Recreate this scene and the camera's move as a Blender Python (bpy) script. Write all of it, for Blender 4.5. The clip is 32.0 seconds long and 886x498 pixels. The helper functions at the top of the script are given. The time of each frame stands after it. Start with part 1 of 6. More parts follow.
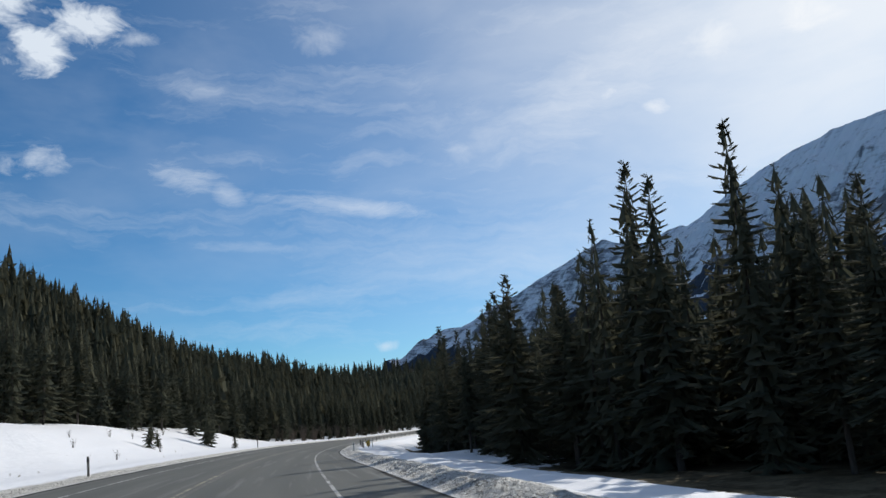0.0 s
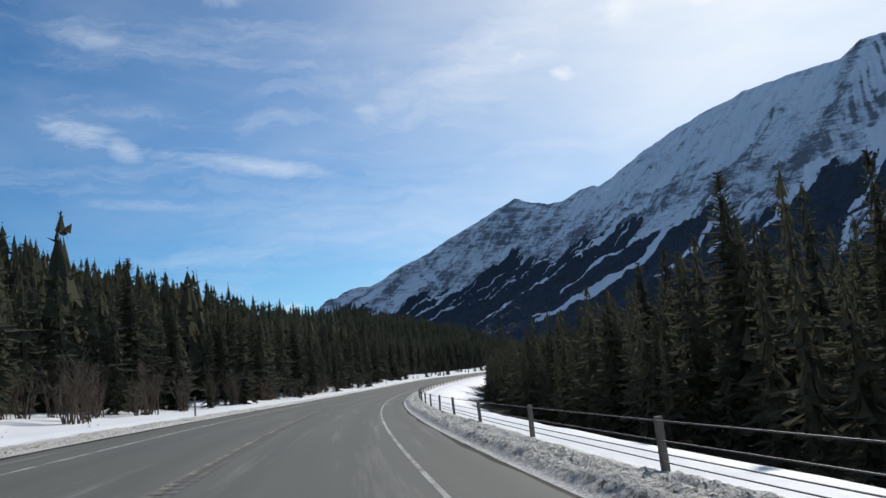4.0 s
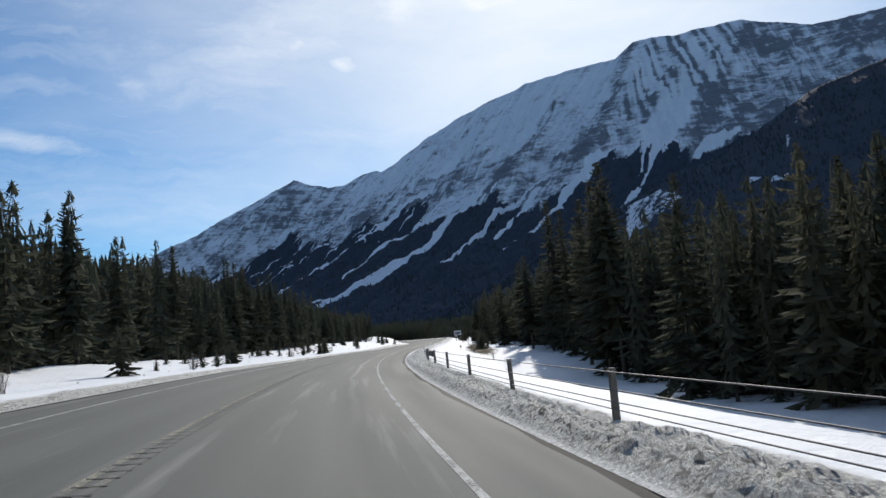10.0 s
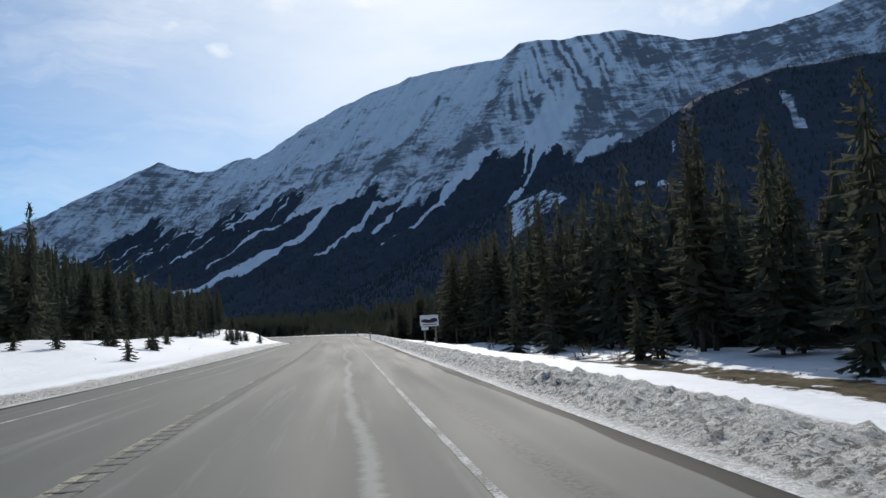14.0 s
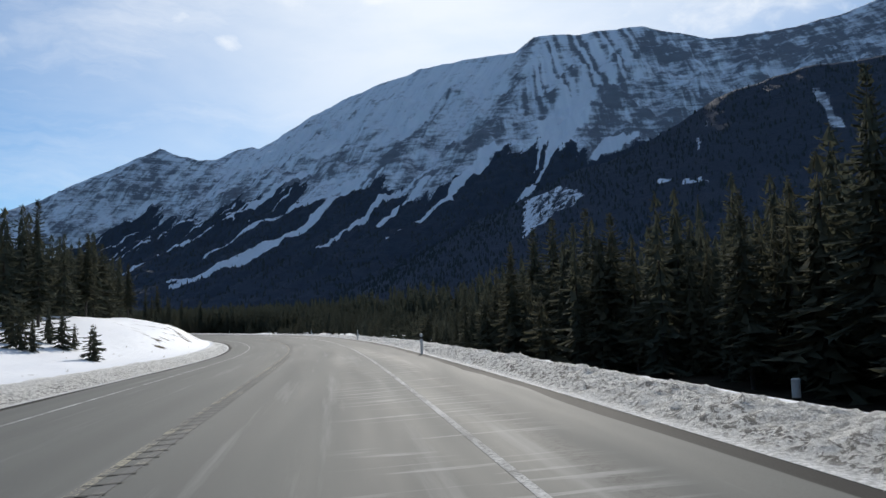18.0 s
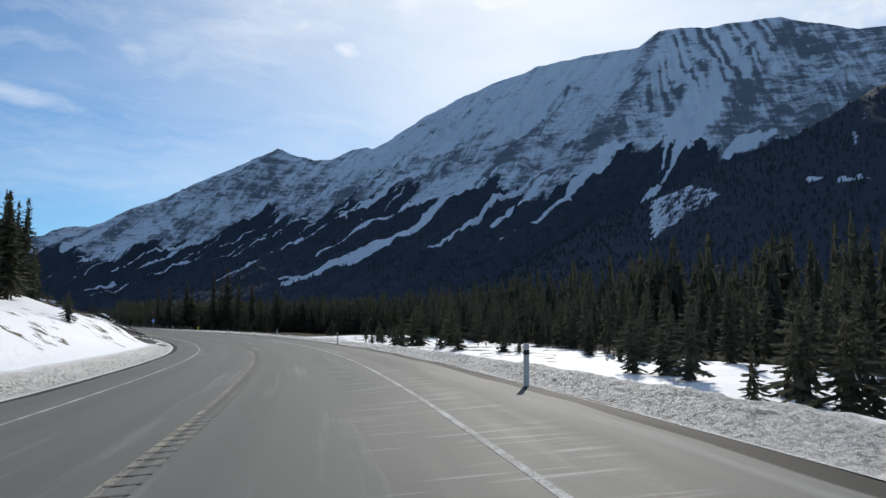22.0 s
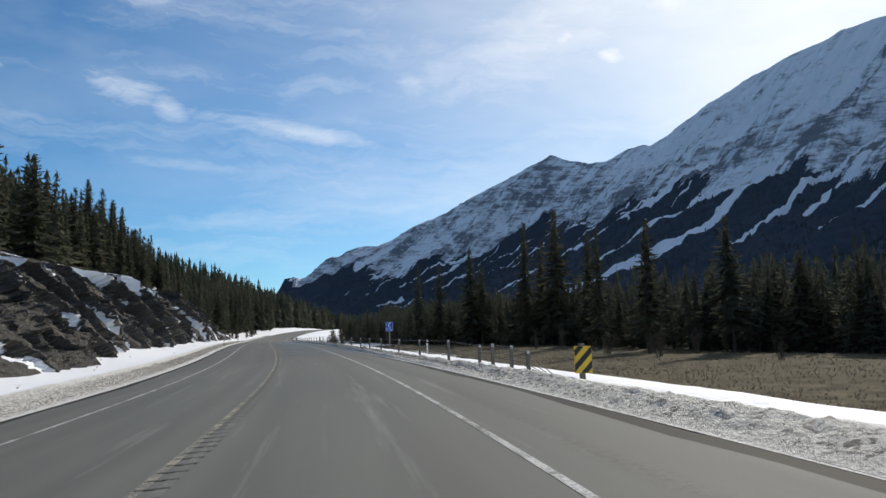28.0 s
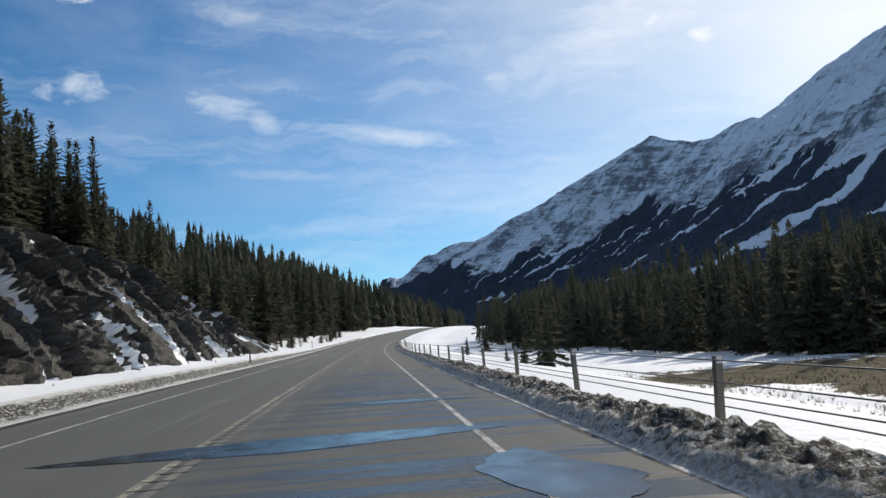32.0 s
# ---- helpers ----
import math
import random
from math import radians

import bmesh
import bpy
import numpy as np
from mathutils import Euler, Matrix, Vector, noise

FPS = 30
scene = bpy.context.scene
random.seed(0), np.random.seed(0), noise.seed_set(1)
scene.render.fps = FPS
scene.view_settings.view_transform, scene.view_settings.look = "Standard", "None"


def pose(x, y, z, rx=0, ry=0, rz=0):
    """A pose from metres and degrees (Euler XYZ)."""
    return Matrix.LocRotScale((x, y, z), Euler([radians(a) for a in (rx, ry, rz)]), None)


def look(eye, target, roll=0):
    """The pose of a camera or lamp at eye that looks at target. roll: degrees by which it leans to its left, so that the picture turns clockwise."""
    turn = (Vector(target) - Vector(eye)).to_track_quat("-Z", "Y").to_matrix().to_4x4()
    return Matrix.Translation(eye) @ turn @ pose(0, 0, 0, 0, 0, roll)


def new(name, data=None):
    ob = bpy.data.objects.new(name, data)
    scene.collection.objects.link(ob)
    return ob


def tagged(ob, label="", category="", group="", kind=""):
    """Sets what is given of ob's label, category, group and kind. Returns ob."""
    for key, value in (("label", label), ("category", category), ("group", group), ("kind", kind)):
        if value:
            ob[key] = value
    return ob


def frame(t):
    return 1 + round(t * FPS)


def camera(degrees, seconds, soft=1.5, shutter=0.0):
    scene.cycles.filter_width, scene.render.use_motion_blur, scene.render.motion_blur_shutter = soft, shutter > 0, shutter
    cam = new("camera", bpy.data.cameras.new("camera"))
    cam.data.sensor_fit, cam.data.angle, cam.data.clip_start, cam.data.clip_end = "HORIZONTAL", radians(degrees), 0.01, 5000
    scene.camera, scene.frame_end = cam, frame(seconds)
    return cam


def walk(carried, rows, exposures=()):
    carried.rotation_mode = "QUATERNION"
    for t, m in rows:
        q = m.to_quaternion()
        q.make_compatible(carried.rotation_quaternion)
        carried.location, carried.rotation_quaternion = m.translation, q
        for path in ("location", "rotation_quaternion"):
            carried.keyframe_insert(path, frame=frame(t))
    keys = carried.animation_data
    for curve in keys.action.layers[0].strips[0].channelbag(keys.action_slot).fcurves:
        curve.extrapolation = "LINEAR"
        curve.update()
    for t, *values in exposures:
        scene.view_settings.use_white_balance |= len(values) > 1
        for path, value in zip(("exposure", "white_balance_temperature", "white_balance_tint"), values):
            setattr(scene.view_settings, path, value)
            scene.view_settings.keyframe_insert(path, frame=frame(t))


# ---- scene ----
FOV = 58.13
PATH = [
    (0.0, -1.00, 0.00, 1.319, -12.130, 11.492, 4.879),
    (0.5, -0.93, 16.68, 1.144, -12.253, 11.533, 5.121),
    (1.0, -0.68, 33.29, 0.882, -12.202, 11.454, 5.353),
    (1.5, -0.22, 49.85, 0.552, -12.153, 11.322, 5.513),
    (2.0, 0.57, 66.33, 0.209, -13.271, 11.058, 6.023),
    (2.5, 1.80, 82.74, -0.132, -14.518, 10.839, 6.053),
    (3.0, 3.46, 99.04, -0.447, -15.876, 10.404, 6.031),
    (3.5, 5.55, 115.23, -0.757, -17.185, 9.396, 5.534),
    (4.0, 8.06, 131.31, -1.071, -18.652, 8.210, 5.296),
    (4.5, 11.02, 147.24, -1.391, -20.357, 7.604, 5.028),
    (5.0, 14.35, 163.03, -1.707, -21.860, 7.176, 4.750),
    (5.5, 18.02, 178.68, -2.022, -23.177, 6.912, 4.483),
    (6.0, 22.03, 194.18, -2.332, -24.394, 6.722, 4.358),
    (6.5, 26.37, 209.53, -2.619, -25.600, 6.517, 4.509),
    (7.0, 31.04, 224.72, -2.878, -26.811, 6.282, 4.956),
    (7.5, 36.07, 239.73, -3.101, -28.266, 6.243, 5.205),
    (8.0, 41.43, 254.56, -3.290, -29.823, 6.303, 5.339),
    (8.5, 47.09, 269.09, -3.451, -30.902, 6.276, 5.458),
    (9.0, 52.99, 283.25, -3.578, -31.772, 6.224, 5.551),
    (9.5, 59.09, 297.07, -3.649, -33.072, 6.122, 5.663),
    (10.0, 65.40, 310.51, -3.682, -34.693, 6.011, 5.684),
    (10.5, 71.95, 323.56, -3.707, -35.976, 5.924, 5.824),
    (11.0, 78.67, 336.26, -3.736, -37.428, 5.692, 5.727),
    (11.5, 85.53, 348.59, -3.787, -38.726, 5.537, 5.519),
    (12.0, 92.54, 360.55, -3.854, -39.670, 5.514, 5.269),
    (12.5, 99.65, 372.16, -3.909, -41.267, 5.434, 4.873),
    (13.0, 106.89, 383.40, -3.949, -42.181, 5.489, 4.556),
    (13.5, 114.15, 394.34, -3.981, -42.835, 5.468, 4.132),
    (14.0, 121.47, 404.94, -4.015, -43.806, 5.179, 4.004),
    (14.5, 128.88, 415.16, -4.054, -44.791, 5.125, 3.844),
    (15.0, 136.21, 425.12, -4.102, -45.397, 5.127, 3.687),
    (15.5, 143.39, 434.88, -4.150, -45.632, 5.174, 3.533),
    (16.0, 150.39, 444.46, -4.173, -45.535, 5.219, 3.377),
    (16.5, 157.32, 454.00, -4.171, -45.143, 5.209, 3.212),
    (17.0, 164.23, 463.60, -4.159, -44.464, 5.138, 3.039),
    (17.5, 171.04, 473.32, -4.148, -44.109, 5.127, 2.631),
    (18.0, 177.88, 483.07, -4.142, -43.628, 5.151, 2.128),
    (18.5, 184.72, 492.85, -4.162, -43.115, 5.187, 1.785),
    (19.0, 191.55, 502.68, -4.208, -42.696, 5.099, 1.461),
    (19.5, 198.40, 512.53, -4.267, -42.191, 5.183, 0.731),
    (20.0, 205.13, 522.49, -4.334, -41.718, 5.154, 0.249),
    (20.5, 211.71, 532.58, -4.399, -40.944, 5.129, -0.008),
    (21.0, 218.09, 542.85, -4.442, -39.319, 5.262, -0.046),
    (21.5, 224.26, 553.26, -4.460, -37.741, 5.435, -0.051),
    (22.0, 230.17, 563.88, -4.455, -35.714, 5.645, 0.184),
    (22.5, 235.69, 574.73, -4.449, -33.880, 5.826, 0.210),
    (23.0, 240.91, 585.78, -4.442, -32.467, 6.210, 0.222),
    (23.5, 245.95, 596.95, -4.442, -31.131, 6.312, 0.095),
    (24.0, 250.66, 608.30, -4.459, -29.840, 6.406, 0.092),
    (24.5, 255.02, 619.90, -4.469, -28.540, 6.263, 0.080),
    (25.0, 259.09, 631.79, -4.447, -26.079, 6.205, 0.215),
    (25.5, 262.77, 643.96, -4.403, -24.041, 6.193, 0.270),
    (26.0, 266.14, 656.38, -4.342, -22.084, 6.252, 0.372),
    (26.5, 269.20, 669.05, -4.262, -20.225, 6.374, 0.521),
    (27.0, 271.97, 681.95, -4.169, -18.554, 6.504, 0.727),
    (27.5, 274.44, 695.06, -4.069, -17.163, 6.590, 0.996),
    (28.0, 276.61, 708.39, -3.959, -16.066, 6.621, 1.329),
    (28.5, 278.61, 721.90, -3.837, -14.846, 6.621, 1.494),
    (29.0, 280.30, 735.61, -3.695, -13.460, 6.748, 1.828),
    (29.5, 281.68, 749.52, -3.523, -12.564, 6.612, 2.113),
    (30.0, 282.82, 763.62, -3.316, -11.256, 6.690, 2.542),
    (30.5, 283.78, 777.90, -3.080, -10.034, 6.711, 3.148),
    (31.0, 284.65, 792.35, -2.834, -9.521, 6.657, 3.453),
    (31.5, 285.50, 806.97, -2.629, -9.339, 6.602, 3.714),
    (32.0, 286.40, 821.75, -2.461, -9.232, 6.685, 3.651),
]

EXPOSURE = 0.0
cam = camera(FOV, 32.0)
walk(cam, [(t, pose(x, y, z, 90 + pitch, 0, yaw) @ pose(0, 0, 0, 0, 0, -roll)) for t, x, y, z, yaw, pitch, roll in PATH],
     exposures=[(0.0, EXPOSURE, 6500, 10), (6.0, EXPOSURE + 0.10, 6450, 10), (25.5, EXPOSURE + 0.12, 6500, 10), (28.0, EXPOSURE + 0.27, 6850, 10), (32.0, EXPOSURE + 0.29, 6850, 10)])

# ---- sky and sun ----
SUN_AZ, SUN_EL = radians(46), radians(27)          # azimuth from +y towards +x
sun_way = Vector((math.sin(SUN_AZ) * math.cos(SUN_EL), math.cos(SUN_AZ) * math.cos(SUN_EL), math.sin(SUN_EL)))
sun = new("sun", bpy.data.lights.new("sun", "SUN"))
sun.data.energy, sun.data.angle, sun.data.color = 3.8, radians(0.6), (1.0, 0.95, 0.87)
sun.matrix_world = look((0, 0, 900), tuple(Vector((0, 0, 900)) - sun_way))


class Nodes:
    """Short hand for node trees."""

    def __init__(self, tree):
        self.t = tree
        self.t.nodes.clear()

    def n(self, kind, **kw):
        node = self.t.nodes.new(kind)
        for k, val in kw.items():
            if k.startswith("i_"):
                node.inputs[k[2:].replace("_", " ")].default_value = val
            elif k == "op":
                node.operation = val
            elif k == "blend":
                node.blend_type = val
            elif k == "dim":
                node.noise_dimensions = val
            elif k == "sky":
                node.sky_type = val
            elif k == "attr":
                node.attribute_name = val
        return node

    def l(self, a, b):
        self.t.links.new(a, b)

    def noise(self, vec, scale, detail=4.0, rough=0.55, dist=0.0):
        nd = self.n("ShaderNodeTexNoise", i_Scale=scale, i_Detail=detail, i_Roughness=rough, i_Distortion=dist)
        if vec is not None:
            self.l(vec, nd.inputs["Vector"])
        return nd.outputs["Fac"]

    def ramp(self, fac, stops, ease="LINEAR"):
        r = self.n("ShaderNodeValToRGB")
        r.color_ramp.interpolation = ease
        e = r.color_ramp.elements
        while len(e) < len(stops):
            e.new(0.5)
        for el, (p, c) in zip(e, stops):
            el.position = p
            el.color = (c, c, c, 1) if isinstance(c, (int, float)) else (*c, 1)
        self.l(fac, r.inputs[0])
        return r.outputs[0]

    def mix(self, fac, a, b, blend="MIX"):
        m = self.n("ShaderNodeMix")
        m.data_type, m.blend_type = "RGBA", blend
        for sock, val in ((m.inputs[0], fac), (m.inputs[6], a), (m.inputs[7], b)):
            if isinstance(val, (int, float)):
                sock.default_value = val
            elif isinstance(val, tuple):
                sock.default_value = (*val, 1)
            else:
                self.l(val, sock)
        return m.outputs[2]

    def math(self, op, a, b=0.0, c=0.0):
        m = self.n("ShaderNodeMath", op=op)
        for sock, val in zip(m.inputs, (a, b, c)):
            if isinstance(val, (int, float)):
                sock.default_value = val
            else:
                self.l(val, sock)
        return m.outputs[0]

    def mapping(self, vec, scale=(1, 1, 1), rot=(0, 0, 0), loc=(0, 0, 0)):
        m = self.n("ShaderNodeMapping")
        m.inputs["Scale"].default_value, m.inputs["Rotation"].default_value, m.inputs["Location"].default_value = scale, rot, loc
        self.l(vec, m.inputs["Vector"])
        return m.outputs[0]


world = bpy.data.worlds.new("sky")
scene.world = world
world.use_nodes = True
w = Nodes(world.node_tree)
sky = w.n("ShaderNodeTexSky", sky="NISHITA")
sky.sun_disc, sky.sun_elevation, sky.sun_rotation = False, SUN_EL, SUN_AZ
sky.altitude, sky.air_density, sky.dust_density, sky.ozone_density = 1500, 1.0, 0.6, 2.0
way = w.n("ShaderNodeTexCoord").outputs["Generated"]
sep = w.n("ShaderNodeSeparateXYZ")
w.l(way, sep.inputs[0])
# the sky in degrees: x to the left of +y, y over the horizon
turn_deg = w.math("MULTIPLY", w.math("ARCTAN2", w.math("MULTIPLY", sep.outputs[0], -1.0), sep.outputs[1]), 180 / math.pi)
rise_deg = w.math("MULTIPLY", w.math("ARCSINE", sep.outputs[2]), 180 / math.pi)
deg = w.n("ShaderNodeCombineXYZ")
w.l(turn_deg, deg.inputs[0])
w.l(rise_deg, deg.inputs[1])
deg = deg.outputs[0]
stir = w.n("ShaderNodeTexNoise", i_Scale=0.16, i_Detail=4.0, i_Roughness=0.6)
w.l(deg, stir.inputs["Vector"])
sway = w.n("ShaderNodeVectorMath", op="MULTIPLY_ADD")
w.l(stir.outputs["Color"], sway.inputs[0])
sway.inputs[1].default_value = (9.0, 3.0, 0.0)
w.l(deg, sway.inputs[2])
drawn = sway.outputs[0]
wisp = w.noise(w.mapping(drawn, scale=(0.16, 0.85, 1), rot=(0, 0, radians(-4))), 1.0, 10, 0.68, 0.2)
fan = w.noise(w.mapping(drawn, scale=(0.06, 0.34, 1), rot=(0, 0, radians(-24))), 1.0, 10, 0.66, 0.2)
curd = w.noise(w.mapping(deg, scale=(0.5, 0.85, 1), loc=(3, 7, 0)), 0.75, 7, 0.62, 0.4)
veil = w.noise(w.mapping(deg, scale=(0.05, 0.13, 1), rot=(0, 0, radians(14)), loc=(1.3, 0.4, 0)), 1.2, 5, 0.55, 0.3)


def cloud(az, el, long, tall, tilt, grain, lo, hi, amount):
    m = w.n("ShaderNodeMapping")
    m.vector_type = "TEXTURE"
    m.inputs["Location"].default_value, m.inputs["Rotation"].default_value, m.inputs["Scale"].default_value = (az, el, 0), (0, 0, radians(tilt)), (long, tall, 1)
    w.l(deg, m.inputs["Vector"])
    ln = w.n("ShaderNodeVectorMath", op="LENGTH")
    w.l(m.outputs[0], ln.inputs[0])
    body = w.ramp(ln.outputs["Value"], [(0.0, 1), (1.0, 0)], "EASE")
    return w.math("MULTIPLY", w.ramp(w.math("ADD", grain, w.math("MULTIPLY", w.math("SUBTRACT", body, 1.0), 0.55)), [(lo, 0), (hi, 1)]), amount)


cover = w.math("MAXIMUM", w.ramp(veil, [(0.45, 0.0), (0.78, 0.15)]), w.ramp(fan, [(0.50, 0.0), (0.80, 0.36)]))
for spec in ((6.2, 17.3, 5.5, 2.2, 8, wisp, 0.18, 0.62, 0.50), (-5.0, 15.1, 15.0, 1.5, 8, wisp, 0.20, 0.75, 0.60), (3.2, 16.2, 3.2, 1.8, 35, wisp, 0.20, 0.70, 0.5),
             (15.8, 25.0, 4.2, 3.4, 0, curd, 0.22, 0.46, 0.95), (12.6, 27.0, 5.6, 3.0, 0, curd, 0.24, 0.48, 0.9), (18.0, 27.8, 4.2, 3.0, 0, curd, 0.22, 0.46, 0.9),
             (15.9, 17.9, 4.6, 2.4, -6, curd, 0.26, 0.54, 0.6), (-7.4, 4.9, 1.8, 0.9, 0, curd, 0.15, 0.5, 0.5), (-33.0, 23.2, 5.0, 2.6, 6, curd, 0.24, 0.60, 0.6),
             (-39.6, 23.6, 5.5, 2.6, 4, curd, 0.20, 0.52, 0.9), (-25.2, 20.9, 1.7, 1.2, 0, curd, 0.15, 0.5, 0.6), (-28.5, 19.6, 1.8, 0.9, 0, curd, 0.15, 0.5, 0.6),
             (-24.0, 21.5, 17.0, 6.0, -24, wisp, 0.14, 0.75, 0.50), (-14.0, 10.5, 24.0, 5.5, 4, wisp, 0.12, 0.80, 0.34), (-66.0, 21.0, 14.0, 4.5, 5, curd, 0.16, 0.6, 0.8),
             (5.0, 23.3, 6.0, 1.8, 10, wisp, 0.18, 0.70, 0.40), (-4.0, 26.7, 4.5, 2.0, 0, curd, 0.18, 0.75, 0.40), (9.1, 26.4, 3.0, 1.2, 0, curd, 0.20, 0.6, 0.5), (-15.8, 18.8, 6.0, 3.0, -15, curd, 0.20, 0.85, 0.38),
             (-23.9, 22.6, 6.0, 2.2, -18, curd, 0.16, 0.70, 0.50), (-14.0, 18.6, 3.0, 1.4, 20, wisp, 0.20, 0.7, 0.45), (2.0, 12.4, 9.0, 1.0, 4, wisp, 0.20, 0.8, 0.40)):
    cover = w.math("MAXIMUM", cover, cloud(*spec))
# unseen broken cloud over the rest of the sky, added to brighten the shade
fill_cloud = w.noise(w.mapping(way, scale=(1, 1, 2.2)), 3.2, 6, 0.58, 0.3)
rest = w.math("MAXIMUM", w.ramp(w.math("DIVIDE", rise_deg, 90.0), [(0.36, 0), (0.46, 1)]), w.ramp(sep.outputs[1], [(0.0, 1), (0.25, 0)]))
cover = w.math("MAXIMUM", cover, w.math("MULTIPLY", rest, w.ramp(fill_cloud, [(0.42, 0.0), (0.62, 0.45)])))
toward = w.n("ShaderNodeVectorMath", op="DOT_PRODUCT")
w.l(way, toward.inputs[0])
toward.inputs[1].default_value = sun_way
glow = w.ramp(toward.outputs["Value"], [(0.62, 0.0), (0.83, 0.14), (0.94, 0.46), (1.0, 0.9)])
cover = w.math("SUBTRACT", 1.0, w.math("MULTIPLY", w.math("SUBTRACT", 1.0, cover), w.math("SUBTRACT", 1.0, w.math("MULTIPLY", glow, w.ramp(veil, [(0.2, 0.7), (0.6, 1)])))))
white = w.mix(w.ramp(toward.outputs["Value"], [(0.3, 0), (1.0, 1)]), (7.6, 8.8, 10.2), (10.5, 10.9, 11.4))
deep = w.mix(1.0, sky.outputs[0], (0.48, 0.86, 1.10), "MULTIPLY")
tint = w.mix(cover, deep, white)
bg = w.n("ShaderNodeBackground")
bg.inputs[1].default_value = 0.085
w.l(tint, bg.inputs[0])
w.l(bg.outputs[0], w.n("ShaderNodeOutputWorld").inputs[0])


# ---- materials ----
def material(name, build):
    m = bpy.data.materials.new(name)
    m.use_nodes = True
    k = Nodes(m.node_tree)
    b = k.n("ShaderNodeBsdfPrincipled")
    k.l(b.outputs[0], k.n("ShaderNodeOutputMaterial").inputs[0])
    build(k, b)
    return m


def bump(k, b, height, strength, distance):
    n = k.n("ShaderNodeBump", i_Strength=strength, i_Distance=distance)
    k.l(height, n.inputs["Height"])
    k.l(n.outputs[0], b.inputs["Normal"])


def place(k):
    return k.n("ShaderNodeNewGeometry").outputs["Position"]


def uv(k):
    return k.n("ShaderNodeUVMap").outputs[0]


def rnd(k):
    return k.n("ShaderNodeObjectInfo").outputs["Random"]


def put(k, b, colour=None, rough=None, metal=None, spec=None):
    for name, val in (("Base Color", colour), ("Roughness", rough), ("Metallic", metal), ("Specular IOR Level", spec)):
        if val is None:
            continue
        if isinstance(val, (int, float)):
            b.inputs[name].default_value = val
        elif isinstance(val, tuple):
            b.inputs[name].default_value = (*val, 1)
        else:
            k.l(val, b.inputs[name])


def m_asphalt(k, b):
    # uv: x across the road in metres from the right line, y along it
    q = uv(k)
    sp = k.n("ShaderNodeSeparateXYZ")
    k.l(q, sp.inputs[0])
    fine = k.noise(place(k), 60, 3, 0.7)
    patch = k.noise(k.mapping(q, scale=(1.0, 0.06, 1)), 0.8, 5, 0.6)
    salt = k.noise(k.mapping(q, scale=(1.6, 0.05, 1), loc=(3, 9, 0)), 1.2, 6, 0.65)
    # wheel paths, darker and smoother
    wheel = k.math("COSINE", k.math("MULTIPLY", k.math("ADD", sp.outputs[0], 0.95), 2 * math.pi / 1.82))
    col = k.mix(fine, (0.080, 0.083, 0.075), (0.144, 0.147, 0.133))
    col = k.mix(k.ramp(patch, [(0.35, 0), (0.7, 0.6)]), col, (0.166, 0.169, 0.155))
    col = k.mix(k.math("MULTIPLY", k.ramp(wheel, [(0.0, 0), (1.0, 0.35)]), 1.0), col, (0.092, 0.094, 0.087))
    col = k.mix(k.ramp(salt, [(0.56, 0), (0.74, 0.45)]), col, (0.34, 0.335, 0.32))
    # a wavering pale streak in the lane and a crumbled dark one outside the line
    wob = k.noise(k.mapping(q, scale=(0.0, 0.09, 1)), 1.0, 3, 0.6)
    off = k.math("ABSOLUTE", k.math("ADD", sp.outputs[0], k.math("MULTIPLY_ADD", wob, 0.9, 0.55)))
    pale = k.math("MULTIPLY", k.ramp(k.math("ADD", off, k.math("MULTIPLY", k.math("SUBTRACT", k.noise(place(k), 5, 5, 0.7), 0.5), 0.22)), [(0.03, 1), (0.13, 0)]), k.ramp(k.math("DIVIDE", sp.outputs[1], 1000.0), [(0.33, 0), (0.37, 0.6), (0.45, 0.6), (0.52, 0)]))
    col = k.mix(pale, col, (0.33, 0.33, 0.315))
    off2 = k.math("ABSOLUTE", k.math("SUBTRACT", sp.outputs[0], k.math("MULTIPLY_ADD", wob, 0.5, 0.45)))
    crumble = k.math("MULTIPLY", k.math("MULTIPLY", k.ramp(off2, [(0.05, 1), (0.22, 0)]), k.ramp(k.noise(place(k), 14, 5, 0.75), [(0.46, 0.0), (0.58, 0.7)])),
                     k.ramp(k.math("DIVIDE", sp.outputs[1], 1000.0), [(0.36, 0), (0.39, 1), (0.55, 1), (0.72, 0.6)]))
    col = k.mix(crumble, col, (0.055, 0.054, 0.050))
    # dark wet rim along both edges
    rim = k.n("ShaderNodeAttribute", attr="rim").outputs["Fac"]
    damp = k.ramp(k.math("ADD", rim, k.math("MULTIPLY", k.math("SUBTRACT", patch, 0.5), 0.8)), [(0.90, 0.92), (1.06, 0)])
    col = k.mix(damp, col, (0.034, 0.032, 0.029))
    # dried brine drawn across the right line where the road tilts
    band = k.noise(k.mapping(q, scale=(0.42, 3.6, 1), loc=(0, 4, 0)), 1.0, 5, 0.6, 0.25)
    here = k.math("MULTIPLY", k.ramp(k.math("DIVIDE", sp.outputs[1], 1000.0), [(0.50, 0), (0.53, 1), (0.70, 1), (0.73, 0)]),
                  k.ramp(k.math("ADD", k.math("MULTIPLY", sp.outputs[0], 0.2), 0.5), [(0.18, 0), (0.36, 1), (0.62, 1), (0.74, 0)]))
    col = k.mix(k.math("MULTIPLY", here, k.ramp(band, [(0.56, 0), (0.66, 0.7)])), col, (0.36, 0.355, 0.34))
